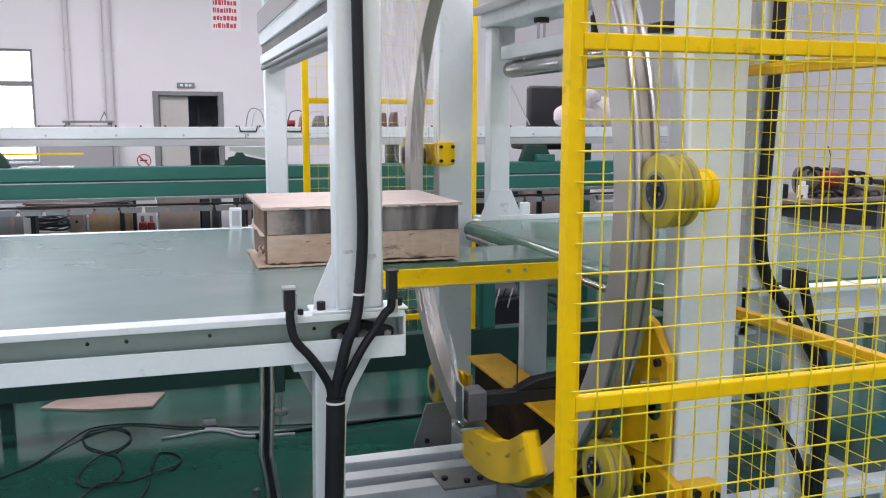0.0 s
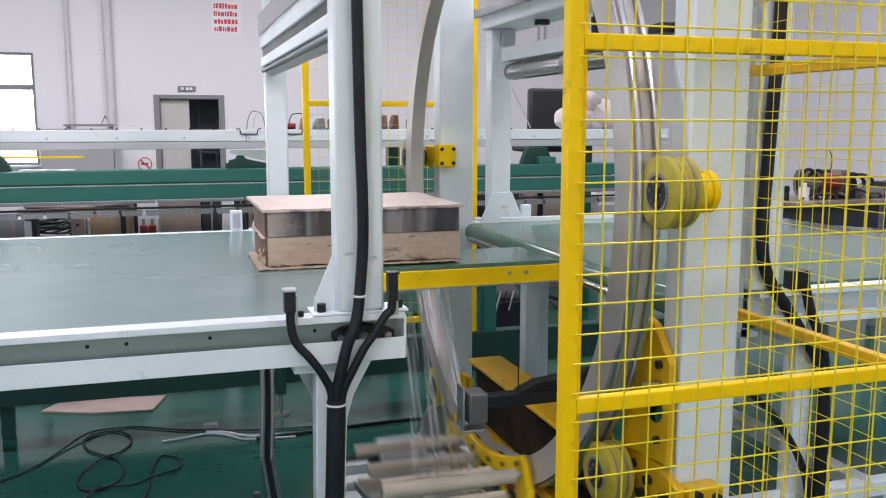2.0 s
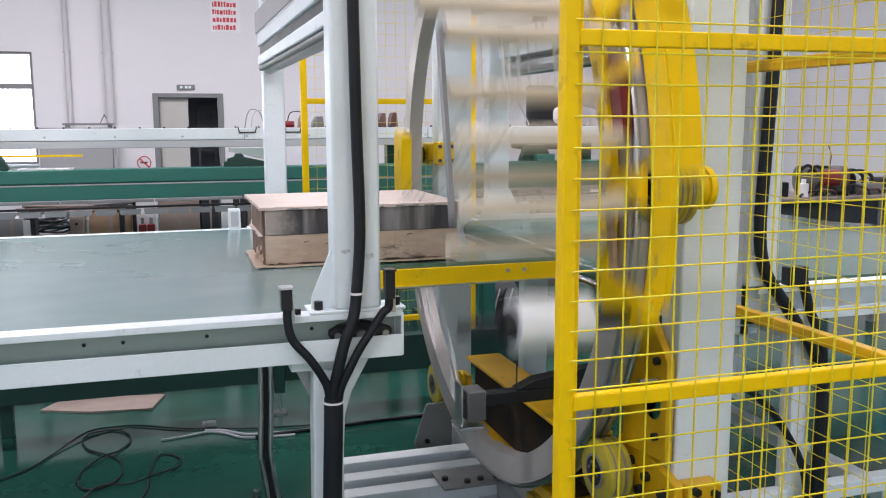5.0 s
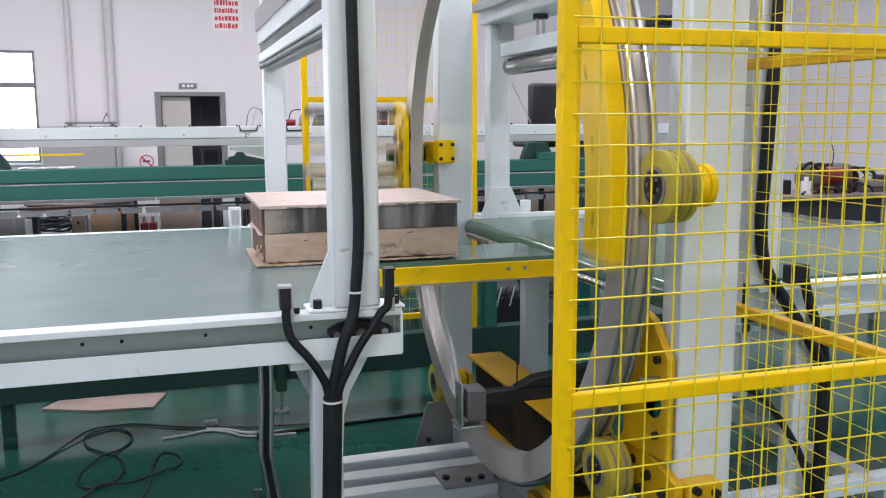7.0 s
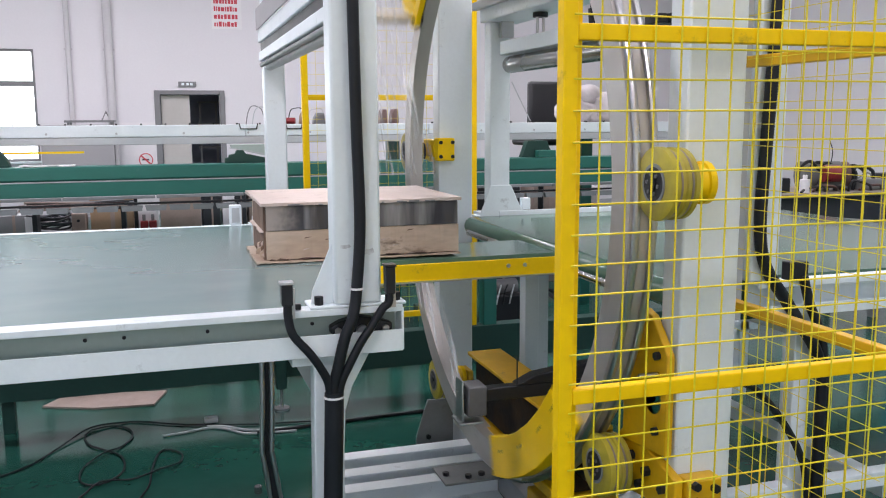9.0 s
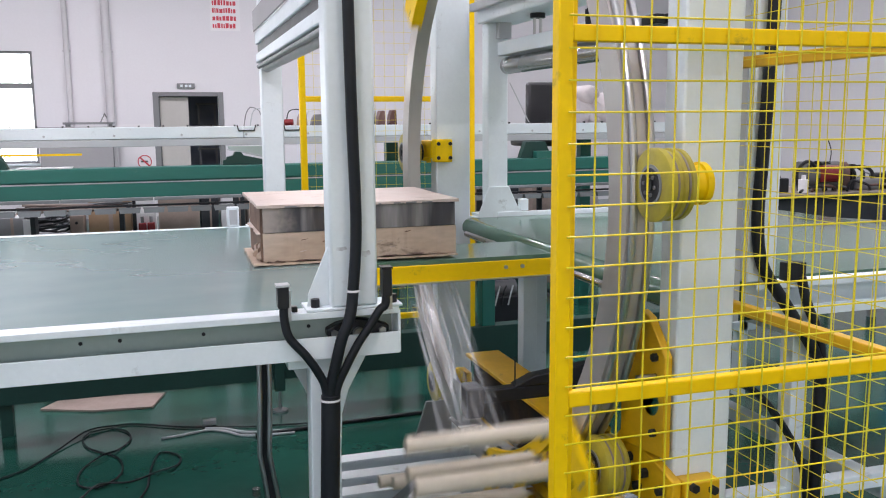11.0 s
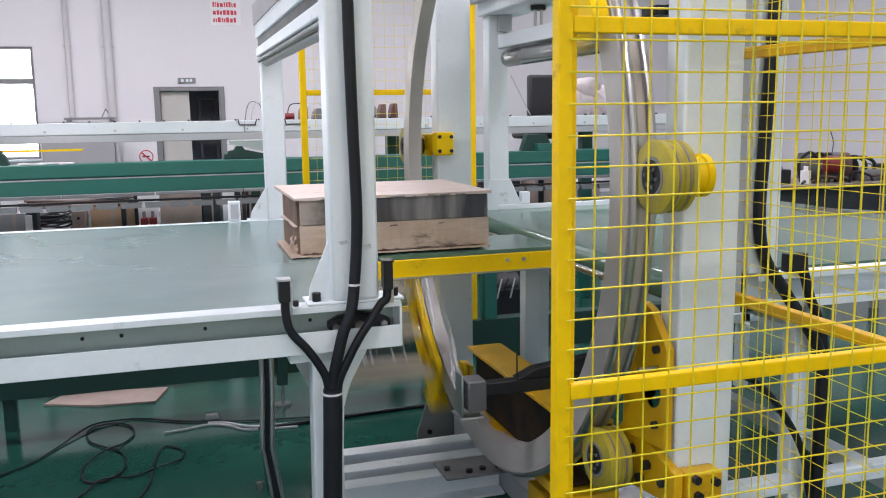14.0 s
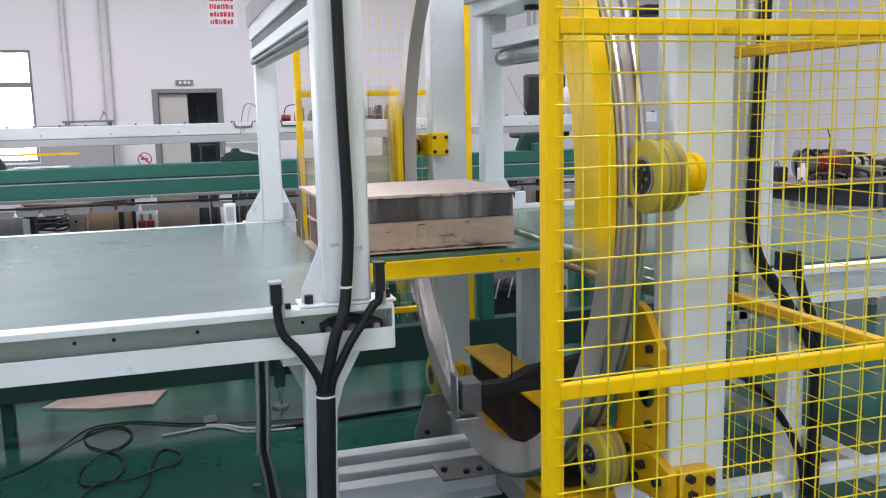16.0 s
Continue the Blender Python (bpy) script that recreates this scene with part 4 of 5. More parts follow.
def ring_frame():
    f = thing("ring_frame", (1.6, RY, FZ), "white steel frame with two columns carrying the ring", "machine frame")
    part("near_column", box(1.53, 1.735, 2.35, 2.46, FZ, 2.95), WHITE, f, bevel=0.008)
    part("far_column", box(1.53, 1.735, 4.88, 5.0, FZ, 2.95), WHITE, f, bevel=0.008)
    part("top_beam", box(1.53, 1.755, 2.3, 5.05, 2.95, 3.12), WHITE, f, bevel=0.008)
    for y in (3.809, 3.993, 4.202):
        part("base_beam", prism([(y, FZ), (y + 0.092, FZ), (y + 0.092, FZ + 0.144), (y, FZ + 0.144), (y, FZ + 0.133), (y + 0.079, FZ + 0.125), (y + 0.079, FZ + 0.018), (y, FZ + 0.011)], "x", 0.712, 1.52), WHITE, f, bevel=0.002)
    part("base_beam", box(1.53, 1.73, 2.46, 4.88, FZ, FZ + 0.12), GREYPAINT, f, bevel=0.006)
    part("corner_gusset", prism([(1.301, FZ), (1.52, FZ), (1.52, 0.022), (1.371, 0.022), (1.301, FZ + 0.058)], "y", 4.606, 4.62), DIMGREY, f, "grey corner gusset")
    bolt((1.371, 4.606, FZ + 0.058), (0, -1, 0), f, 0.015, 0.014)
    fp = part("foot_plate", box(1.197, 1.525, 3.728, 3.947, FZ + 0.146, FZ + 0.158), DIMGREY, f, "grey bolted foot plate", bevel=0.003)
    for x, y in ((1.229, 3.828), (1.322, 3.769), (1.393, 3.781), (1.475, 3.785)):
        bolt((x, y, FZ + 0.158), (0, 0, 1), fp, 0.016, 0.016)
    # lower yellow drive beam behind the ring
    part("drive_beam", box(1.412, 1.588, 2.86, 4.04, 0.432, 0.45), SHADEYELLOW, f, "yellow cover plate of the drive", bevel=0.004)
    part("drive_lip", box(1.58, 1.588, 2.86, 4.04, 0.36, 0.431), SHADEYELLOW, f, bevel=0.002)
    part("drive_body", box(1.432, 1.578, 2.92, 3.98, 0.17, 0.431), DRIVESHADE, f, "near-black block for the shade inside the drive", bevel=0.012)
    part("motor", rod((1.505, 2.80, 0.30), (1.505, 2.919, 0.30), 0.06, 24), BLACK, f, "dark geared motor")
    part("drive_tray", box(1.40, 1.62, 2.86, 3.98, 0.11, 0.16), SHADEYELLOW, f, "yellow tray under the drive", bevel=0.006)
    part("base_skid", box(1.45, 1.62, 2.80, 3.36, FZ + 0.121, 0.02), SHADEYELLOW, f, "yellow base skid under the ring", bevel=0.006)
    for y in (2.95, 3.9):
        part("tray_foot", box(1.54, 1.60, y, y + 0.06, FZ + 0.121, 0.109), DARKSTEEL, f)
    part("cable_block", box(1.497, 1.529, 2.47, 2.56, 1.89, 1.92), BLACK, f, bevel=0.004)
    part("cable_block", box(1.53, 1.58, 2.461, 2.56, 1.89, 1.92), BLACK, f, bevel=0.004)
    # near wheel mounts
    part("wheel_mount", rod((1.508, polar(1.413, -2.4)[1], polar(1.413, -2.4)[2]), (1.529, 2.36, polar(1.413, -2.4)[2]), 0.06, 24), YELLOW, f)
    part("wheel_mount", box(1.508, 1.529, 2.31, 2.46, 1.36, 1.46), YELLOW, f, bevel=0.01)
    bp = part("wheel_bracket", prism([(2.35, 0.53), (2.62, 0.50), (2.62, 0.92), (2.50, 0.985), (2.45, 0.97), (2.35, 0.86)], "x", 1.49, 1.518), SHADEYELLOW, f, "yellow wheel bracket plate", bevel=0.004)
    for y, z in ((2.40, 0.85), (2.40, 0.60), (2.52, 0.95)):
        bolt((1.49, y, z), (-1, 0, 0), bp, 0.014, 0.016)
    part("adjuster", rod((1.42, 2.40, 0.79), (1.49, 2.40, 0.79), 0.008, 8), CHROME, bp)
    arm = part("wheel_arm", prism([(2.30, 0.36), (2.62, 0.32), (2.75, 0.42), (2.62, 0.55), (2.30, 0.47)], "x", 1.50, 1.532), SHADEYELLOW, f, "yellow lower wheel arm", bevel=0.006)
    part("arm_clamp", box(1.536, 1.66, 2.28, 2.349, 0.36, 0.47), SHADEYELLOW, arm, bevel=0.006)
    for x, z in ((1.57, 0.40), (1.63, 0.44), (1.56, 0.455)):
        bolt((x, 2.28, z), (0, -1, 0), arm, 0.015, 0.018)
    for y, z in ((2.36, 0.42), (2.46, 0.44), (2.56, 0.46), (2.5, 0.38)):
        bolt((1.50, y, z), (-1, 0, 0), arm, 0.018, 0.02)
    part("green_cap", rod((1.49, 2.43, 0.70), (1.499, 2.43, 0.70), 0.05, 24), GREEN, f)
    # far wheel mounts
    fm = part("wheel_mount", box(1.50, 1.60, 4.80, 4.879, 1.36, 1.49), YELLOW, f, "yellow wheel mounting block", bevel=0.006)
    for x in (1.515, 1.585):
        for z in (1.385, 1.465):
            bolt((x, 4.80, z), (0, -1, 0), fm, 0.011, 0.012)
    part("wheel_mount", box(1.50, 1.55, 4.88, 5.1, 1.38, 1.48), YELLOW, f, bevel=0.006)
    part("wheel_bracket", prism([(4.40, FZ + 0.121), (4.62, FZ + 0.121), (4.62, 0.16), (4.56, 0.22), (4.44, 0.22)], "x", 1.555, 1.585), SHADEYELLOW, f, "yellow wheel bracket plate", bevel=0.004)
    for a, r in ((-2.4, 1.413), (40.8, 1.430), (182.4, 1.413), (125.3, 1.455)):
        guide_wheel(a, r)
    return f


def hanging_sensor():
    h = thing("hanging_sensor", (1.6, 3.0, 2.95), "small black sensor hanging on a cable inside the ring", "sensor")
    part("cable", hose([(1.6, 3.0, 2.95), (1.56, 3.0, 2.5), (1.542, 3.0, 2.04)], 0.004, 6, 6), BLACK, h)
    part("connector", rod((1.542, 3.0, 2.04), (1.541, 3.0, 1.995), 0.012, 12), BLACK, h)
    part("housing", rod((1.541, 3.0, 1.9945), (1.54, 3.0, 1.93), 0.019, 14, 0.015), BLACK, h)


def clamp_unit():
    """The film clamp inside the ring; its rod slides out."""
    y, z = 3.1, 0.54
    c = thing("film_clamp", (1.2, y, z), "dark grey film clamp on a black arm inside the ring", "clamp")
    part("clamp_head", box(1.075, 1.15, y - 0.05, y + 0.05, z - 0.068, z + 0.05), DARKSTEEL, c, bevel=0.006)
    part("front_plate", box(1.052, 1.060, y - 0.04, y + 0.04, z - 0.086, z + 0.075), STEEL, c, bevel=0.003)
    part("lower_jaw", box(1.04, 1.135, y - 0.055, y + 0.055, z - 0.096, z - 0.087), STEEL, c, bevel=0.002)
    part("cylinder", box(1.152, 1.62, y - 0.025, y + 0.025, z - 0.022, z + 0.032), BLACK, c, bevel=0.006)
    part("cover", prism([(1.28, z + 0.034), (1.62, z + 0.034), (1.62, z + 0.10), (1.36, z + 0.07)], "y", y - 0.03, y + 0.03), BLACK, c, bevel=0.005)
    part("antenna", rod((1.285, y - 0.02, z + 0.03), (1.285, y - 0.02, z + 0.14), 0.003, 6), BLACK, c)
    part("signal_lamp", box(1.463, 1.475, y - 0.034, y - 0.026, z + 0.05, z + 0.06), RED, c)
    part("stand", box(1.53, 1.60, y - 0.05, y + 0.05, FZ + 0.121, z - 0.022), BLACK, c, bevel=0.005)
    r = thing("clamp_rod", (1.04, y, z), "polished push rod of the film clamp", "rod")
    part("rod", rod((0.73, y, z), (1.14, y, z), 0.0095, 14), CHROME, r)
    return c, r


def film_web():
    """The stretched sheet between the carriage and the goods, slightly waved and narrowed."""
    f = thing("film_web", (0, 0, 0), "clear stretch film drawn taut from the carriage", "film")
    m, length, strips, per = 16, 1.08, 3, 5
    n = strips * per
    for b in range(strips):
        bm = bmesh.new()
        grid = []
        for i in range(m + 1):
            s = i / m
            half = 0.15 - 0.035 * math.sin(math.pi * min(1, s * 1.2))
            grid.append([bm.verts.new(((k / n * 2 - 1) * half, s * length, 0.004 * math.sin(k * 1.9 + 0.6 * s) + 0.003 * math.sin(k * 0.7))) for k in range(b * per, (b + 1) * per + 1)])
        for i in range(m):
            for k in range(per):
                bm.faces.new((grid[i][k], grid[i][k + 1], grid[i + 1][k + 1], grid[i + 1][k]))
        part("sheet", bm, CLEARFILM, f)
    return f


def film_tail():
    """The loose end of the film, hanging from the goods down to the clamp."""
    f = thing("film_tail", (1.06, 3.3, 0.7), "loose clear film end hanging down to the clamp", "film")
    rows, cols = 14, 12
    for u0, u1 in ((0.0, 0.45), (0.5, 1.0)):
        bm = bmesh.new()
        grid = []
        for i in range(rows + 1):
            s = i / rows
            xa, xb = 0.950 + 0.125 * s ** 0.8, 1.066 + 0.05 * s
            line = []
            for k in range(cols + 1):
                u = u0 + (u1 - u0) * k / cols
                line.append(bm.verts.new((xa + (xb - xa) * u, 3.415 - 0.30 * s + 0.012 * math.sin(9 * u + 2.2 * s), 0.934 - 0.47 * s + 0.02 * math.sin(5 * u) * s)))
            grid.append(line)
        for i in range(rows):
            for k in range(cols):
                bm.faces.new((grid[i][k], grid[i][k + 1], grid[i + 1][k + 1], grid[i + 1][k]))
        part("sheet", bm, CLEARFILM, f)
    return f


# ---- safety fence ----
def fence_panel(f, origin, along, length, z0, z1, rails, rows, cols, out, ends=(True, True), tube=0.04, wr=0.0022, paint=None):
    """Posts, rails and welded wires of one panel. along: unit vector of the run, out: the side on which the wires lie."""
    o, u, v = Vector(origin), Vector(along), Vector(out)

    def bar(name, s0, s1, za, zb, d0, d1):
        a, b = o + u * s0 + v * d0, o + u * s1 + v * d1
        return part(name, box(min(a.x, b.x), max(a.x, b.x), min(a.y, b.y), max(a.y, b.y), za, zb), paint or YELLOW, f, bevel=0.003)
    h = tube / 2
    if ends[0]:
        bar("post", -h, h, z0, z1, -h, h)
    if ends[1]:
        bar("post", length - h, length + h, z0, z1, -h, h)
    for z in rails:
        bar("rail", h + 0.001, length - h - 0.001, z - 0.0175, z + 0.0175, -h + 0.003, h - 0.003)
    up = mesh_of("wire", rod((0, 0, -(z1 - z0) / 2 + 0.06), (0, 0, (z1 - z0) / 2 - 0.02), wr, 6), WIREPAINT)
    for k in range(cols[1]):
        p = o + u * (cols[0] + k * cols[2]) + v * (h + wr)
        piece("wire", up, f, (p.x, p.y, (z0 + z1) / 2))
    d = u * length
    cr = mesh_of("wire", rod(-d / 2 + u * 0.004, d / 2 - u * 0.0, wr, 6), WIREPAINT)
    z = rows[0]
    while z - rows[1] > z0 + 0.05:
        z -= rows[1]
    while z < z1:
        p = o + u * (length / 2) + v * (h + 3 * wr)
        piece("wire", cr, f, (p.x, p.y, z))
        z += rows[1]


def fences():
    f = thing("safety_fence", (1.3, 1.75, FZ), "yellow welded-wire safety fence round the ring", "fence")
    fence_panel(f, (0.846, 1.75, 0), (1, 0, 0), 1.0, FZ, 2.5, (0.20, 0.982, 1.780, 2.4), (1.615, 0.0664), (0.069, 15, 0.0645), (0, -1, 0), tube=0.034)
    part("post_lip", box(0.8635, 0.880, 1.752, 1.766, FZ, 2.5), YELLOW, f)
    # the side run takes the darker yellow, with its shade in the colour
    fence_panel(f, (1.80, 1.769, 0), (0, 1, 0), 0.76, FZ, 2.5, (0.20, 0.985, 1.772, 2.4), (1.645, 0.0664), (0.065, 10, 0.0655), (-1, 0, 0), (False, False), wr=0.0012, paint=SHADEYELLOW)
    b = thing("safety_fence", (1.4, 5.6, 0.1885), "yellow wire safety fence behind the belts", "fence")
    fence_panel(b, (0.872, 5.6, 0), (1, 0, 0), 1.121, 0.1885, 2.8, (0.3, 1.735, 2.7), (1.60, 0.0693), (0.07, 16, 0.0655), (0, -1, 0), wr=0.0010)
    return f


# ---- the goods ----
BX0, BX1, BY0, BY1 = 0.346, 1.178, 3.475, 4.09


def rough_edge_board(x0, x1, y0, y1, z0, z1, seed, step=0.02, wander=0.004, drop=0.002):
    """A thin board whose front and end edges are chewed and uneven."""
    rnd = random.Random(seed)
    n, m = int((x1 - x0) / step), int((y1 - y0) / step)
    ring = [(x0 + (x1 - x0) * k / n, y0 + rnd.uniform(-1, 1) * wander) for k in range(1, n)]
    ring += [(x1, y0), (x1, y1), (x0, y1)]
    ring += [(x0 + rnd.uniform(-1, 1) * wander, y1 - (y1 - y0) * k / m) for k in range(1, m)] + [(x0, y0)]
    bm = bmesh.new()
    low = [bm.verts.new((x, y, z0 + rnd.uniform(0, drop))) for x, y in ring]
    high = [bm.verts.new((x, y, z1 - rnd.uniform(0, drop))) for x, y in ring]
    for k in range(len(ring)):
        j = (k + 1) % len(ring)
        bm.faces.new((low[k], low[j], high[j], high[k]))
    bm.faces.new(high)
    bm.faces.new(low[::-1])
    return bm


def crate():
    b = thing("packing_case", ((BX0 + BX1) / 2, (BY0 + BY1) / 2, ZB + 0.006), "worn stained brown case with dark upper band, wrapped in clear film", "box")
    x0, x1, y0, yr, z = BX0 + 0.02, BX1 + 0.004, BY0 + 0.012, BY1 - 0.13, ZB + 0.006
    part("base_board", rough_edge_board(BX0, BX1 + 0.010, BY0 + 0.002, BY1 - 0.12, z, z + 0.010, 3, 0.016, 0.005, 0.003), KRAFT, b, "thin brown base board with frayed edge", smooth=False)
    part("front_panel", rough_edge_board(x0 + 0.020, x1, y0, y0 + 0.02, z + 0.0125, z + 0.128, 6, 0.016, 0.0015, 0.003), KRAFT, b, "brown stained lower front panel", smooth=False)
    part("dark_band", box(x0 + 0.020, x1 - 0.004, y0 - 0.003, y0 + 0.02, z + 0.129, z + 0.227), DARKBAND, b, "dark glossy band under film, pale glare put into its colour", bevel=0.003)
    part("rear_panel", box(x0 + 0.012, x1, yr - 0.02, yr, z + 0.0125, z + 0.227), KRAFT, b)
    part("side_panel", box(x0 + 0.012, x0 + 0.026, y0 + 0.021, yr - 0.021, z + 0.0125, z + 0.227), INNERCARD, b, "raw end panel set back behind the torn edges, shade in its dark brown")
    part("side_panel", box(x1 - 0.02, x1, y0 + 0.021, yr - 0.021, z + 0.0125, z + 0.227), KRAFT, b)
    part("core", box(x0 + 0.027, x1 - 0.022, y0 + 0.022, yr - 0.022, z + 0.014, z + 0.225), BROWN, b)
    part("lid", rough_edge_board(BX0 + 0.020, BX1 + 0.012, BY0 - 0.004, BY1 + 0.07, z + 0.2275, z + 0.241, 8, 0.03, 0.003, 0.002), BOARD, b, "thin plywood lid with chipped edge", smooth=False)
    part("shelf_edge", rough_edge_board(x0 - 0.002, x0 + 0.0115, y0 + 0.022, yr - 0.03, z + 0.121, z + 0.127, 4, 0.03, 0.005), BOARD, b, "pale ledge inside the open end", smooth=False)
    rnd = random.Random(9)
    for k in range(16):
        x = rnd.uniform(BX0 + 0.05, BX1 - 0.05)
        part("chip", box(x, x + rnd.uniform(0.01, 0.05), BY0 - 0.0085, BY0 - 0.002, z + 0.2285, z + 0.2285 + rnd.uniform(0.003, 0.007)), FRAMEMAT, b)
    # torn flaps of board at the open end
    for k in range(12):
        y, h0 = y0 + 0.022 + k * 0.013, rnd.uniform(0.016, 0.06)
        d, h = rnd.uniform(0.004, 0.024), rnd.uniform(0.012, 0.035)
        flap = prism([(x0 + 0.0115, z + h0), (x0 + 0.009 - d, z + h0 + rnd.uniform(0, 0.012)), (x0 + 0.007 - d * 0.8, z + h0 + h * 0.6), (x0 + 0.0115, z + h0 + h)], "y", y, y + rnd.uniform(0.006, 0.012))
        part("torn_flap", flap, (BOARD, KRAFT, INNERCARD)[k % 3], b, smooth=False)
    # dark grime and splinters along the lower edge and a few scars on the front
    for k in range(26):
        x, w = x0 + 0.02 + rnd.uniform(0, x1 - x0 - 0.13), rnd.uniform(0.015, 0.07)
        part("splinter", prism([(x, z + 0.0125), (x + w, z + 0.0125), (x + w * 0.8, z + rnd.uniform(0.014, 0.018)), (x + w * 0.3, z + rnd.uniform(0.014, 0.021))], "y", y0 - 0.0045, y0 - 0.0017), (DARKRUST, INNERCARD, OLDCARD)[k % 3], b, smooth=False)
    for k in range(7):
        x, h = x0 + 0.03 + rnd.uniform(0, 0.6), z + rnd.uniform(0.04, 0.11)
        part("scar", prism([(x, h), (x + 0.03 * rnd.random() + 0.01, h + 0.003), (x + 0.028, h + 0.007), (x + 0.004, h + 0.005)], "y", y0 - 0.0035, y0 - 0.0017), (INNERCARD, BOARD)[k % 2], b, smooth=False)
    return b


# ---- the far machine ----
def far_conveyor():
    c = thing("slat_conveyor", (0.6, 7.2, FZ), "long white-railed slat conveyor on green steel frame", "conveyor")
    joints = (-4.4, -2.6, -1.55, 0.62, 2.1, 3.3, 4.36)
    for x0, x1 in zip(joints, joints[1:]):
        part("side_rail", box(x0 + 0.003, x1 - 0.003, 7.0, 7.03, 1.475, 1.562), WHITE, c, bevel=0.004)
    part("lower_rail", box(-4.4, 4.36, 7.004, 7.05, 1.417, 1.47), GREYPAINT, c, bevel=0.004)
    part("side_rail", box(-4.4, 4.36, 7.9, 7.93, 1.417, 1.555), WHITE, c, bevel=0.004)
    part("bed", box(-4.4, 4.36, 7.05, 7.9, 1.44, 1.53), GREYPAINT, c)
    for k in range(16):
        x = -3.2 + k * 0.48
        part("screw", rod((x, 6.996, 1.50), (x, 7.0, 1.50), 0.009, 8), GREYPAINT, c)
    for k in range(44):
        x = -3.3 + k * 0.175
        part("roller_pin", box(x, x + 0.012, 6.998, 7.02, 1.5622, 1.574), BLACK, c)
    part("yellow_strip", box(-2.6, -0.55, 6.98, 7.0, 1.36, 1.375), YELLOW, c)
    # green frame
    part("upper_beam", box(-4.4, 4.2, 6.712, 6.90, 1.18, 1.275), GREEN, c, bevel=0.006)
    part("lower_beam", box(-4.4, 4.2, 6.70, 6.82, 1.06, 1.165), GREEN, c, bevel=0.006)
    # added out of view so that the floor reflects a dark band
    part("unseen_rear_beam", box(-4.4, 4.2, 7.75, 7.9, 0.99, 1.18), GREEN, c, bevel=0.006)
    part("beam_edge", box(-4.4, 4.2, 6.695, 6.711, 1.167, 1.174), GREYPAINT, c)
    for x in (-1.75, 2.97):
        part("trestle", prism([(x - 0.12, 1.277), (x + 0.17, 1.277), (x + 0.10, 1.412), (x - 0.07, 1.412)], "y", 6.80, 6.88), DARKGREEN, c, bevel=0.004)
        part("trestle_box", box(x - 0.01, x + 0.15, 6.72, 6.797, 1.277, 1.335), GREEN, c, bevel=0.004)
    for x in (-3.9, -2.2, 1.95, 3.9):
        part("leg", box(x, x + 0.11, 6.72, 6.83, FZ, 1.06), GREEN, c, bevel=0.005)
        part("leg", box(x, x + 0.11, 7.8, 7.9, FZ, 1.43), GREEN, c, bevel=0.005)
    part("leg", box(2.055, 2.150, 5.555, 5.655, 0.1885, 0.87), GREEN, c, bevel=0.005)
    part("outrigger", box(2.055, 2.150, 5.555, 6.71, 0.8705, 0.95), DARKGREEN, c, bevel=0.005)
    # stepped bracket with an angled channel lying on it
    part("trestle", prism([(0.445, 1.277), (0.80, 1.277), (0.80, 1.30), (0.60, 1.345), (0.58, 1.372), (0.535, 1.372), (0.52, 1.345), (0.475, 1.335), (0.47, 1.315), (0.445, 1.312)], "y", 6.80, 6.88), DARKGREEN, c, bevel=0.003)
    part("channel_end", prism([(0.49, 1.412), (0.80, 1.412), (0.80, 1.315), (0.69, 1.34), (0.50, 1.385)], "y", 6.884, 6.94), WEBGREY, c, "grey-green angled channel", bevel=0.003)
    part("channel_lip", prism([(0.485, 1.392), (0.80, 1.33), (0.80, 1.322), (0.485, 1.384)], "y", 6.87, 6.8835), GREYPAINT, c)
    part("trestle", prism([(-1.6, 1.277), (-1.02, 1.277), (-1.05, 1.345), (-1.09, 1.39), (-1.6, 1.40)], "y", 6.80, 6.88), DARKGREEN, c, bevel=0.004)
    # black clips on the rail
    for x, w in ((0.568, 0.15), (0.925, 0.14)):
        part("rail_clip", prism([(x, 1.572), (x + 0.012, 1.524), (x + w - 0.012, 1.524), (x + w, 1.572), (x + w - 0.008, 1.572), (x + w - 0.018, 1.532), (x + 0.018, 1.532), (x + 0.008, 1.572)], "y", 6.990, 6.9995), BLACK, c)
    part("dust_sheet", rough_edge_board(-0.96, -0.60, 6.73, 6.88, 1.276, 1.293, 5, 0.04, 0.012, 0.010), PAPER, c, "crumpled white sheet on the beam", smooth=False)
    rail_joints = [-4.4 + 0.62 * k for k in range(14)] + [4.2]
    for x0, x1 in zip(rail_joints, rail_joints[1:]):
        part("chain_rail", box(x0 + 0.004, x1 - 0.004, 6.60, 6.64, 1.046, 1.068), SLATGREY, c, bevel=0.003)
    part("chain_guide", box(-4.4, 4.2, 6.60, 6.63, 1.004, 1.018), BLACK, c)
    sl = bmesh.new()
    prism([(-0.074, -0.006), (0.074, -0.006), (0.066, -0.044), (-0.066, -0.044)], "y", -0.02, 0.02, sl)
    slat = mesh_of("slat", sl, SLATGREY)
    for k in range(52):
        piece("slat", slat, c, (-4.3 + k * 0.163, 6.60, 1.003))
    part("base_beam", box(-4.4, 4.2, 5.55, 5.66, -0.05, 0.188), DARKGREEN, c, bevel=0.004)
    for x in (-3.6, -0.98, 2.31):
        part("beam_foot", box(x, x + 0.07, 5.57, 5.64, FZ, -0.0505), DARKGREEN, c, bevel=0.003)
    part("cross_foot", box(2.2, 2.38, 5.67, 7.9, FZ, FZ + 0.11), DARKGREEN, c, bevel=0.004)
    part("cross_foot", box(-2.3, -2.14, 5.67, 7.9, FZ, FZ + 0.11), DARKGREEN, c, bevel=0.004)
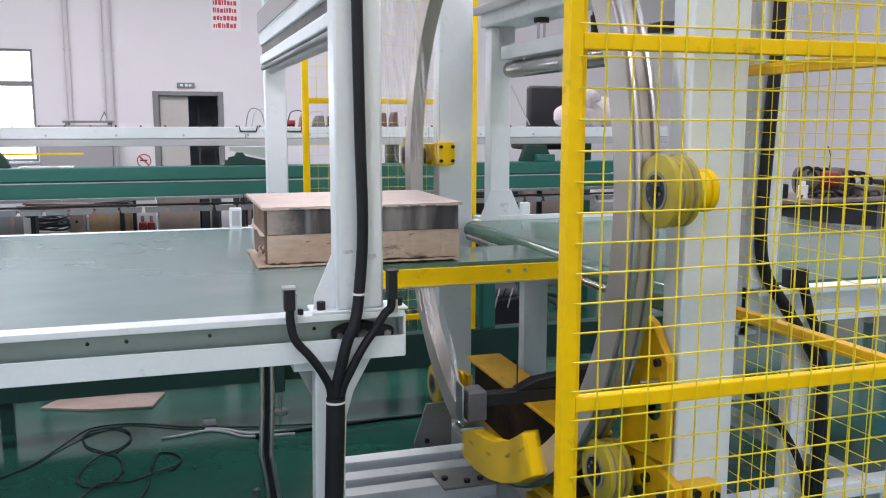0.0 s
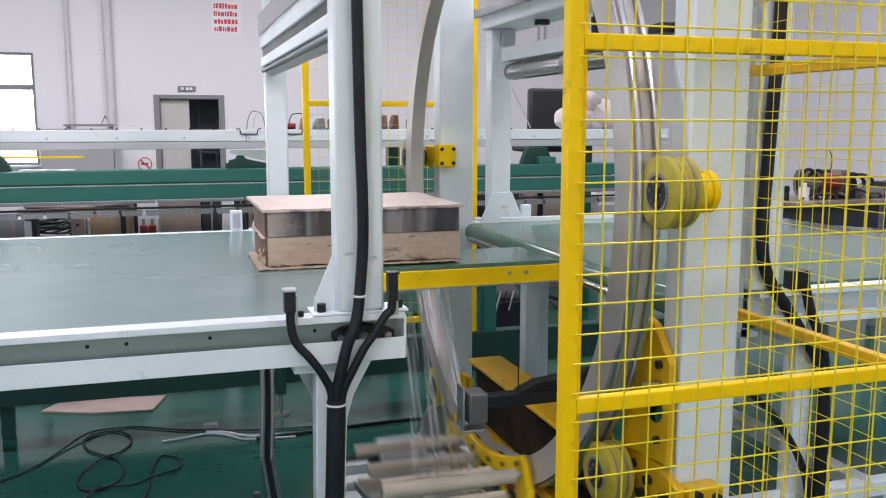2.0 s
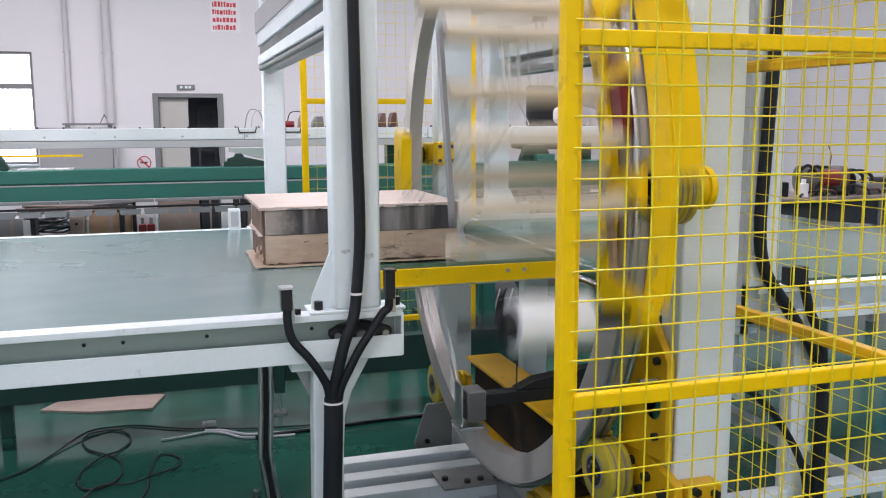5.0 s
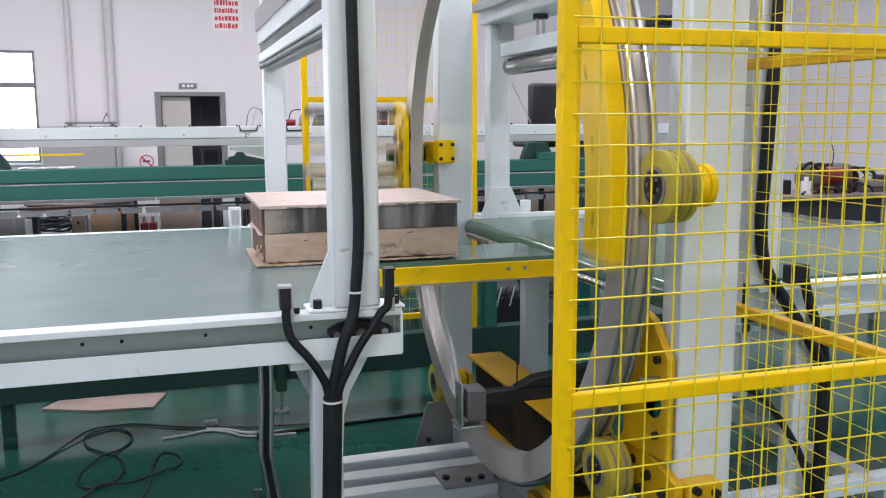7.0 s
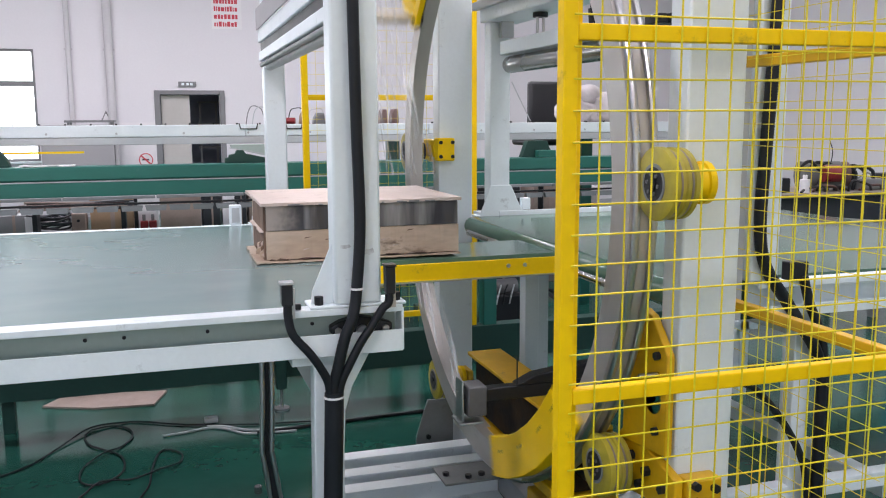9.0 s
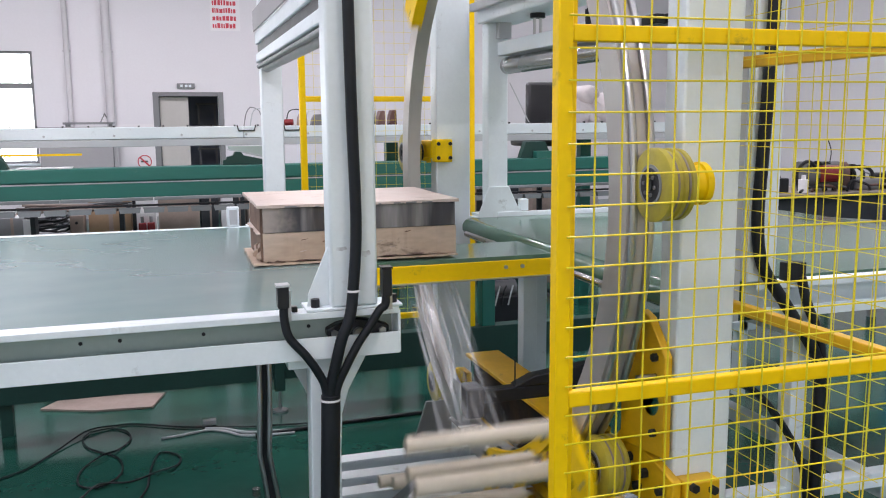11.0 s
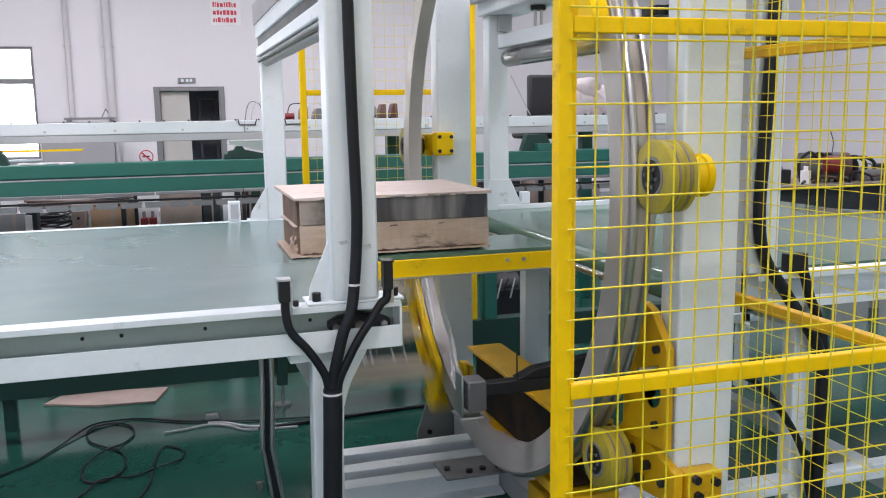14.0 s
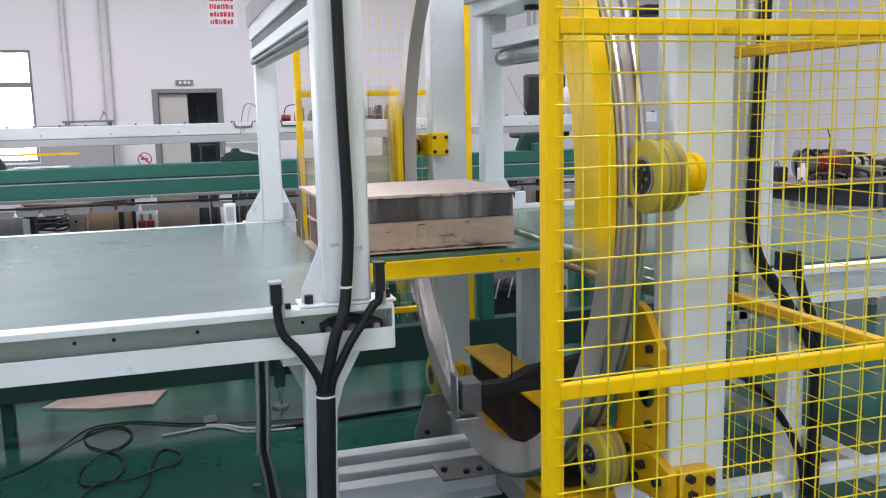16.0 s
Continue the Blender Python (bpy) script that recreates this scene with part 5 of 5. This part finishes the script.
    lf = part("levelling_foot", rod((0.657, 5.517, FZ + 0.014), (0.657, 5.517, FZ + 0.14), 0.011, 12), STEEL, c)
    part("foot_pad", rod((0.657, 5.517, FZ), (0.657, 5.517, FZ + 0.0135), 0.05, 16), STEEL, lf)
    part("leg", box(0.625, 0.69, 5.485, 5.549, FZ + 0.1405, 0.80), DARKGREEN, c, bevel=0.004)
    part("outrigger", box(0.625, 0.69, 5.485, 6.71, 0.801, 0.86), DARKGREEN, c, bevel=0.004)
    part("outrigger_post", box(0.625, 0.69, 6.712, 6.78, 0.801, 1.058), DARKGREEN, c)
    return c


def far_things():
    rnd = random.Random(12)
    # goods lying on the slat conveyor
    g = thing("machine_parts", (1.1, 7.4, 1.53), "red-brown motors, frames and wires heaped on the slat conveyor", "machine parts")
    part("tray", box(0.84, 2.1, 7.2, 7.6, 1.532, 1.56), DARKRUST, g, bevel=0.004)
    for k in range(11):
        x = 0.87 + k * 0.112
        w, h = rnd.uniform(0.06, 0.12), rnd.uniform(0.05, 0.125)
        y = 7.25 + rnd.uniform(0, 0.12)
        if k % 3 == 1:
            part("motor", rod((x, y + 0.05, 1.56 + h * 0.55), (x + w, y + 0.03, 1.56 + h * 0.55), h * 0.5, 16), (RED, DARKRUST, FRAMEMAT)[k // 3 % 3], g)
        else:
            part("block", prism([(x, 1.561), (x + w, 1.561), (x + w * 0.9, 1.56 + h), (x + w * 0.35, 1.56 + h), (x + w * 0.1, 1.56 + h * 0.6)], "y", y, y + 0.12), (REDBROWN, DARKRUST, BROWN, DIMGREY)[k % 4], g, bevel=0.006)
    for k in range(4):
        x = (0.66, 0.71, 1.0, 1.16)[k]
        part("wire_loop", hose([(x, 7.4, 1.56), (x + 0.02, 7.4, 1.66), (x + 0.06, 7.42, 1.71 - 0.01 * k), (x + 0.13, 7.43, 1.68), (x + 0.16, 7.45, 1.57)], 0.0045, 6, 6), (FRAMEMAT, GREYPAINT, BLACK, PIPEMAT)[k], g)
    o = thing("office_chair", (3.2, 8.3, FZ), "black leatherette office chair seen above the conveyor", "chair")
    part("backrest", box(3.555, 4.0, 8.3, 8.40, 1.42, 1.965), LEATHER, o, bevel=0.03)
    part("seat", box(3.40, 3.88, 7.95, 8.42, 1.33, 1.41), LEATHER, o, bevel=0.03)
    part("gas_lift", rod((3.64, 8.2, FZ + 0.1), (3.64, 8.2, 1.33), 0.03, 12), BLACK, o)
    for k in range(5):
        a = 2 * math.pi * k / 5
        part("foot_arm", rod((3.64, 8.2, FZ + 0.12), (3.64 + 0.3 * math.cos(a), 8.2 + 0.3 * math.sin(a), FZ + 0.02), 0.02, 8), BLACK, o)
    for k, (x, z, s) in enumerate(((3.64, 1.66, 0.16), (3.75, 1.80, 0.12), (3.95, 1.66, 0.17), (4.15, 1.80, 0.13), (3.82, 1.60, 0.13))):
        sk = thing("cloth_sack", (x, 7.45, 1.53), "crumpled white cloth sack on the conveyor", "sack", "cloth sacks")
        bm = bmesh.new()
        bmesh.ops.create_icosphere(bm, subdivisions=3, radius=1.0, matrix=pose(x, 7.45, max(z, 1.53 + s * 0.8)) @ Matrix.Diagonal((s * 1.15, s, s * 0.85, 1)))
        for v in bm.verts:
            v.co += (v.co - Vector((x, 7.45, z))) * 0.28 * noise.noise(v.co * 9 + Vector((k, 0, 0)))
        part("sack", bm, CLOTH, sk)
    st = thing("straight_rod", (3.2, 7.2, 1.5), "thin leaning metal rod beside the chair", "rod")
    part("rod", rod((3.158, 7.3, 1.53), (2.953, 7.3, 1.915), 0.005, 8), STEEL, st)
    # boxes and goods behind the far conveyor, seen below its beams
    stacks = [(-3.9, 0.45, 0.95, OLDCARD), (-3.4, 0.42, 1.04, BROWN), (-2.9, 0.45, 0.9, DARKROOM), (-2.4, 0.4, 1.0, OLDCARD), (-1.95, 0.42, 0.86, FRAMEMAT), (-1.50, 0.26, 0.72, FRAMEMAT),
              (-0.70, 0.40, 0.86, BROWN), (-0.06, 0.40, 0.98, OLDCARD), (0.345, 0.18, 0.93, DARKROOM), (0.66, 0.12, 1.0, DARKROOM), (0.80, 0.34, 0.96, OLDCARD), (1.2, 0.38, 1.05, REDBROWN), (1.64, 0.4, 0.9, DARKROOM),
              (2.1, 0.42, 1.0, OLDCARD), (2.56, 0.36, 0.92, FRAMEMAT), (2.98, 0.4, 1.02, BROWN), (3.45, 0.42, 0.95, DARKROOM), (3.92, 0.4, 1.0, OLDCARD)]
    for k, (x, w, h, mat) in enumerate(stacks):
        y = 9.0 if -1.6 < x < 0.8 else 9.2 + rnd.uniform(-0.2, 0.5)
        kind = {OLDCARD: "grimy brown", BROWN: "brown", REDBROWN: "red-brown", DARKROOM: "dark grey", FRAMEMAT: "grey"}[mat]
        bx = thing("stacked_carton", (x, y, FZ), kind + " carton stacked behind the far conveyor", "carton", "stacked cartons")
        part("carton", box(x, x + w - 0.012, y, y + 0.4, FZ, h), mat, bx, bevel=0.006)
        part("tape", box(x + w * 0.45, x + w * 0.55, y - 0.003, y + 0.4, FZ + 0.01, h + 0.003), OLDCARD, bx)
    cab = thing("white_cabinet", (-0.17, 8.9, FZ), "white cabinet with red fittings behind the conveyor", "cabinet")
    part("body", box(-0.262, -0.078, 8.9, 9.2, FZ, 1.05), PAPER, cab, bevel=0.005)
    part("side_post", box(-0.298, -0.264, 8.9, 9.0, FZ, 1.0), BLACK, cab)
    for x in (-0.21, -0.13):
        part("valve", rod((x, 8.87, 0.64), (x, 8.87, 0.70), 0.016, 10), FRAMEMAT, cab)
        part("valve_base", box(x - 0.035, x + 0.035, 8.84, 8.898, 0.56, 0.64), RED, cab, bevel=0.008)
    wb = thing("white_box", (0.59, 9.0, FZ), "white box standing behind the conveyor", "box")
    part("body", box(0.535, 0.655, 9.0, 9.25, FZ, 0.98), PAPER, wb, bevel=0.005)
    tan = thing("tan_box", (-0.79, 8.9, FZ), "small tan box beside the hose rack", "box")
    part("body", box(-0.858, -0.735, 8.9, 9.15, FZ, 0.73), OLDCARD, tan, bevel=0.006)
    part("hole", rod((-0.80, 8.894, 0.66), (-0.80, 8.8995, 0.66), 0.014, 12), BLACK, tan)
    coil = thing("hose_coil", (-1.06, 8.95, 0.6), "flat coil of dark hoses on a low rack", "hose")
    part("rack", box(-1.24, -0.87, 8.8, 9.15, FZ, 0.585), FRAMEMAT, coil, bevel=0.01)
    part("sheet", box(-1.245, -1.12, 8.79, 8.798, 0.45, 0.72), PAPER, coil, "white sheet behind the coil")
    for k in range(9):
        r, dz = 0.185 - 0.012 * (k % 4), 0.606 + 0.013 * k
        pts = [(-1.05 + r * math.cos(a) + 0.012 * math.sin(3 * a + k), 8.95 + 0.14 * math.sin(a), dz + 0.014 * math.sin(2 * a + 1.7 * k)) for a in [2 * math.pi * j / 10 for j in range(11)]]
        part("coil", hose(pts, 0.010, 8, 4), (CONDUIT, DARKROOM, BLACK)[k % 3], coil)
    pb = thing("pipe_bundle", (-0.8, 8.55, 0.8), "loose bundle of dark pipes and slats on a trestle", "pipes")
    for x in (-1.15, -0.40):
        part("trestle", box(x, x + 0.04, 8.55, 8.75, FZ, 0.795), DARKROOM, pb)
    for k in range(12):
        a, d = rnd.uniform(-0.02, 0.02), 0.012 * (k % 4)
        part("pipe", rod((-1.30 + rnd.uniform(0, 0.15), 8.58 + d * 3, 0.812 + d + a), (-0.28 - rnd.uniform(0, 0.12), 8.58 + d * 3.3, 0.808 + d - a), rnd.uniform(0.007, 0.013), 8), (DARKRUST, FRAMEMAT, BLACK, OLDCARD, DARKROOM)[k % 5], pb)
    sk = thing("white_sack", (4.53, 8.9, FZ), "white sack on a stool behind the conveyor", "sack")
    part("stool", box(4.40, 4.67, 8.85, 9.1, FZ, 0.569), FRAMEMAT, sk)
    part("sack", box(4.40, 4.67, 8.85, 9.1, 0.57, 0.84), CLOTH, sk, bevel=0.06)
    # drive unit standing under the far conveyor
    du = thing("drive_unit", (2.8, 6.95, FZ), "dark motor unit with white cable ends under the far conveyor", "machine part")
    part("body", box(2.62, 2.92, 6.9, 7.2, FZ, 0.10), BLACK, du, bevel=0.02)
    part("motor", rod((2.64, 7.0, 0.15), (2.88, 7.0, 0.15), 0.07, 16), DARKSTEEL, du)
    for k in range(3):
        part("cable_end", hose([(2.66 + 0.06 * k, 6.89, 0.02), (2.67 + 0.06 * k, 6.87, 0.10 + 0.03 * (k % 2)), (2.70 + 0.06 * k, 6.88, 0.19)], 0.007, 6, 5), (GREYPAINT, BLACK)[k % 2], du)
    # workbench with machine parts
    w = thing("workbench", (5.9, 6.7, FZ), "grey steel workbench beside the outfeed conveyor", "workbench")
    part("tabletop", box(4.6, 7.4, 6.35, 7.1, 0.895, 0.93), BENCHTOP, w, bevel=0.006)
    part("apron", prism([(4.63, 0.894), (7.37, 0.894), (7.37, 0.56), (4.63, 0.80)], "y", 6.4, 6.42), DARKROOM, w)
    for x in (4.65, 6.2, 7.3):
        for y in (6.4, 7.0):
            part("leg", box(x, x + 0.06, y, y + 0.06, FZ, 0.894), FRAMEMAT, w)
    part("lower_shelf", box(4.65, 7.35, 6.4, 7.05, 0.3, 0.33), FRAMEMAT, w)
    on_bench = []
    m = thing("red_winch", (5.75, 6.7, 1.0), "dark red motor winch with coiled cables on the bench", "machine part")
    on_bench.append(m)
    part("drum", rod((5.55, 6.7, 1.14), (5.9, 6.6, 1.14), 0.125, 20), DARKSTEEL, m)
    part("motor", rod((5.66, 6.52, 1.16), (5.80, 6.48, 1.16), 0.075, 20), RED, m)
    for k in range(7):
        x = 5.5 + 0.1 * k
        part("cable_loop", hose([(x, 6.62, 1.0), (x - 0.04, 6.6, 1.18), (x + 0.06, 6.58, 1.27 - 0.01 * k), (x + 0.16, 6.56, 1.15), (x + 0.12, 6.55, 1.0)], 0.016, 8, 6), BLACK, m)
    for k in range(9):
        x, y = 5.35 + 0.17 * k, 6.42 + 0.05 * (k % 3)
        part("loose_cable", hose([(x, y, 1.008), (x + 0.1, y + 0.06, 1.03 + 0.02 * (k % 4)), (x + 0.2, y - 0.02, 1.06 - 0.01 * (k % 3)), (x + 0.3, y + 0.05, 1.008)], 0.012, 6, 5), (BLACK, DARKRUST, FRAMEMAT)[k % 3], m)
    part("gear_flange", rod((5.92, 6.6, 1.13), (5.97, 6.58, 1.13), 0.13, 20), DARKRUST, m)
    part("antenna_wire", hose([(5.8, 6.6, 1.2), (5.82, 6.6, 1.35), (5.78, 6.6, 1.46)], 0.005, 6, 6), BLACK, m)
    bt = thing("spray_bottle", (5.45, 6.5, 1.0), "small white spray bottle on the bench", "bottle")
    on_bench.append(bt)
    part("bottle", rod((5.45, 6.5, 1.0), (5.45, 6.5, 1.115), 0.045, 16), PAPER, bt)
    part("cap", rod((5.45, 6.5, 1.115), (5.45, 6.5, 1.155), 0.02, 12), PAPER, bt)
    for k, (x, wd, h, mt) in enumerate(((5.2, 0.1, 0.13, BLACK), (6.1, 0.25, 0.10, FRAMEMAT), (6.4, 0.3, 0.14, BLACK), (6.72, 0.2, 0.09, BLUE))):
        t = thing("tool_box", (x, 6.55, 1.0), "dark metal part lying on the bench" if mt is not BLUE else "blue plastic case lying on the bench", "tool")
        on_bench.append(t)
        part("body", box(x, x + wd, 6.5, 6.75, 1.0, 1.0 + h), mt, t, bevel=0.012)
        part("handle", hose([(x + 0.02, 6.6, 1.0 + h), (x + wd / 2, 6.6, 1.05 + h), (x + wd - 0.02, 6.6, 1.0 + h)], 0.007, 6, 5), FRAMEMAT, t)
    for ob in on_bench:
        ob.location.z = 0.93
    bl = thing("blue_sheet_stack", (6.6, 6.2, FZ), "blue plastic crate under the bench edge", "crate")
    part("crate", box(6.35, 6.9, 6.12, 6.34, FZ, 0.86), BLUE, bl, bevel=0.01)
    # floor items, placed along sight lines to fit the camera's view
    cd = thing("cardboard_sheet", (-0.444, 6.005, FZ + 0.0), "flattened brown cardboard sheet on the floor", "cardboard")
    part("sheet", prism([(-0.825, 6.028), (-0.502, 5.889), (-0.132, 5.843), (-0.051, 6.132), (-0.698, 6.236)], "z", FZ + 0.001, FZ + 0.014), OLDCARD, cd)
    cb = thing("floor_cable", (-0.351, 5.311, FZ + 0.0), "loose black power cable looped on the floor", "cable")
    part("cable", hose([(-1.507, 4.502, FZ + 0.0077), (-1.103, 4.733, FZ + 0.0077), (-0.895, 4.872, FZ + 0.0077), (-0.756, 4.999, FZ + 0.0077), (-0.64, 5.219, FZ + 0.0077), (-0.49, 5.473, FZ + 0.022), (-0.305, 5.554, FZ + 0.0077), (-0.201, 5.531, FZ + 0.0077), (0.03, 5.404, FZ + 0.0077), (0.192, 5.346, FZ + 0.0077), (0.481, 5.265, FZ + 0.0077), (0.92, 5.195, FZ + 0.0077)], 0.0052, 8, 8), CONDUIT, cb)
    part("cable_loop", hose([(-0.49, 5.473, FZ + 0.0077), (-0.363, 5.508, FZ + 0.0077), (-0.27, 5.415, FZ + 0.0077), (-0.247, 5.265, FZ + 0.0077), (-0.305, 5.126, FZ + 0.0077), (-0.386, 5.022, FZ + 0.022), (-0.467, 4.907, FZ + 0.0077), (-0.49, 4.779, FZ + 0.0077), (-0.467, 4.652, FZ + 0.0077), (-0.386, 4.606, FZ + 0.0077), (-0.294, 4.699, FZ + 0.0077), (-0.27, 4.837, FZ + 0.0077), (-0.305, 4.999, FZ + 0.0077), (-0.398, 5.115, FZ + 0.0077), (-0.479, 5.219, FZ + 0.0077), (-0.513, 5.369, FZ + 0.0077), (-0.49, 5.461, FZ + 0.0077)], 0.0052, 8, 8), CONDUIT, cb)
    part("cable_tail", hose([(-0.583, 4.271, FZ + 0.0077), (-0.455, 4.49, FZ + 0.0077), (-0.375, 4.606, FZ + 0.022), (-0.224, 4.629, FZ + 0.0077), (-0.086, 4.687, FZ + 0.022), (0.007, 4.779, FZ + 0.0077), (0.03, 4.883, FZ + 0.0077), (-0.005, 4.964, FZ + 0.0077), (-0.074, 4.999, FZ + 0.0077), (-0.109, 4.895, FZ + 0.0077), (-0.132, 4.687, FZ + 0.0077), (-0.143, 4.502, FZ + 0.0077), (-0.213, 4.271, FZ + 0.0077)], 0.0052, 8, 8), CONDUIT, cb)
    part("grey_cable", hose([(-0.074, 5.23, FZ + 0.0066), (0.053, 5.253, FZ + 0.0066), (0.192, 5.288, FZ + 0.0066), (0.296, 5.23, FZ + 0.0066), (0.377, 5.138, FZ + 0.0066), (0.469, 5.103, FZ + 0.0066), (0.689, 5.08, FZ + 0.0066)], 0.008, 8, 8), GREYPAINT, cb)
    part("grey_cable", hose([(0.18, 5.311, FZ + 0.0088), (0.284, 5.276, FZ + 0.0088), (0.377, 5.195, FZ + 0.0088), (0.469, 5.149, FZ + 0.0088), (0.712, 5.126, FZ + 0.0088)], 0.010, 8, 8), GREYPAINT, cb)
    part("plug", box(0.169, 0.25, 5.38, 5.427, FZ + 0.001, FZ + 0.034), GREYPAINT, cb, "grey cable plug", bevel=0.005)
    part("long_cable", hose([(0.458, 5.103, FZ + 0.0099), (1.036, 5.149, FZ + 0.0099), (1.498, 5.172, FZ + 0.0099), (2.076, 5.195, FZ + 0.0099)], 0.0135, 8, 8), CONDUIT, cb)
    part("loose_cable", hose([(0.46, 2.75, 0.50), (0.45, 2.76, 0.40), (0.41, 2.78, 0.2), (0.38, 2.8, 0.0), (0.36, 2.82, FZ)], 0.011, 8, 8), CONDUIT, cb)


hall()
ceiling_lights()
infeed = infeed_conveyor()
infeed_gate()
conduits()
bridge_conveyor()
outfeed_conveyor()
outfeed_gate()
ring = wrapping_ring()
ring_frame()
film = film_web()
film_tail()
hanging_sensor()
clamp, push_rod = clamp_unit()
fences()
case = crate()
far_conveyor()
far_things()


def motions():
    """The ring's turning, the goods' advance and the clamp's rod."""
    # the counterweight's angle, degrees; the carriage is nearly opposite
    turn = [(0.0, -286.5), (0.1, -277), (0.2, -266.5), (0.3, -256.5), (0.4, -249.5), (0.5, -243.5), (0.6, -238), (0.8, -223), (0.9, -212.3), (1.0, -201.8), (1.1, -191.3), (1.2, -181.3), (1.3, -170.5), (1.4, -159), (1.5, -149), (1.6, -139.5), (1.7, -129), (1.8, -118.5), (1.9, -108),
            (2.0, -98.5), (2.1, -91), (2.2, -84), (2.3, -76.5), (2.4, -69), (2.5, -60), (2.6, -50), (2.7, -43), (2.8, -35.5), (2.9, -26),
            (3.0, -16.5), (3.1, -6.5), (3.2, 3), (3.3, 13.5), (3.4, 23.5), (3.5, 32), (3.6, 41.5), (3.7, 50), (3.8, 59.5), (3.9, 70), (4.0, 79.5), (4.1, 90), (4.2, 100),
            (6.3, 281.5), (6.4, 291), (6.5, 300.5), (6.6, 310), (6.7, 319), (6.8, 327.5), (6.9, 338.5), (7.0, 348.5), (7.1, 355.5), (7.2, 361), (7.5, 361.3), (7.8, 362), (8.0, 363.5), (8.2, 371), (8.4, 378.5), (8.6, 388.5), (8.7, 394), (8.8, 400.5), (8.9, 408.5), (9.0, 416), (9.1, 426), (9.2, 436),
            (11.3, 625), (11.4, 634.5), (11.5, 645), (11.6, 654.5), (11.7, 662.5), (11.8, 670), (11.9, 679), (12.0, 687.5), (12.1, 695), (12.2, 705.5), (12.3, 719.5), (12.4, 733), (12.5, 749.5), (12.6, 766.5), (12.7, 787), (12.8, 805.5), (12.9, 823), (13.0, 841), (13.2, 872.7), (13.3, 895.2), (13.4, 920), (13.5, 944),
            (13.6, 965), (13.7, 982), (13.8, 1002), (13.9, 1021), (14.0, 1037), (14.1, 1052), (14.2, 1075), (14.3, 1096.5), (14.4, 1117.5), (14.6, 1158.5), (14.7, 1178), (14.8, 1194), (15.0, 1224.7), (15.1, 1249.2), (15.2, 1273), (15.3, 1294), (15.4, 1317), (15.5, 1339), (15.6, 1358), (15.7, 1376), (15.8, 1391), (15.9, 1406), (16.0, 1429)]
    ts, vs = [t for t, _ in turn], [v for _, v in turn]
    angle = [float(np.interp(k / 10, ts, vs)) + 178.9 for k in range(161)]
    walk(ring, [(k / 10, pose(RX, RY, RZ, a)) for k, a in enumerate(angle)])
    rows = []
    for k, a in enumerate(angle):
        x, y, z = polar(1.24, a - 8, -0.30)
        rows.append((k / 10, pose(x, y, z, math.degrees(math.atan2(1.13 - z, 3.78 - y)))))
    walk(film, rows)
    bx, by, bz = case.location
    slide = [(0, 0), (12.0, 0), (12.2, 0.004), (12.4, 0.020), (13.0, 0.067), (14.0, 0.140), (15.0, 0.212), (16.0, 0.282)]
    walk(case, [(t, pose(bx + s, by, bz)) for t, s in slide])
    rx0, ry0, rz0 = push_rod.location
    push = [(0, 0.33), (7.1, 0.33), (7.3, 0.0), (8.1, 0.0), (8.3, 0.33), (16.0, 0.33)]
    walk(push_rod, [(t, pose(rx0 + s, ry0, rz0)) for t, s in push])


motions()
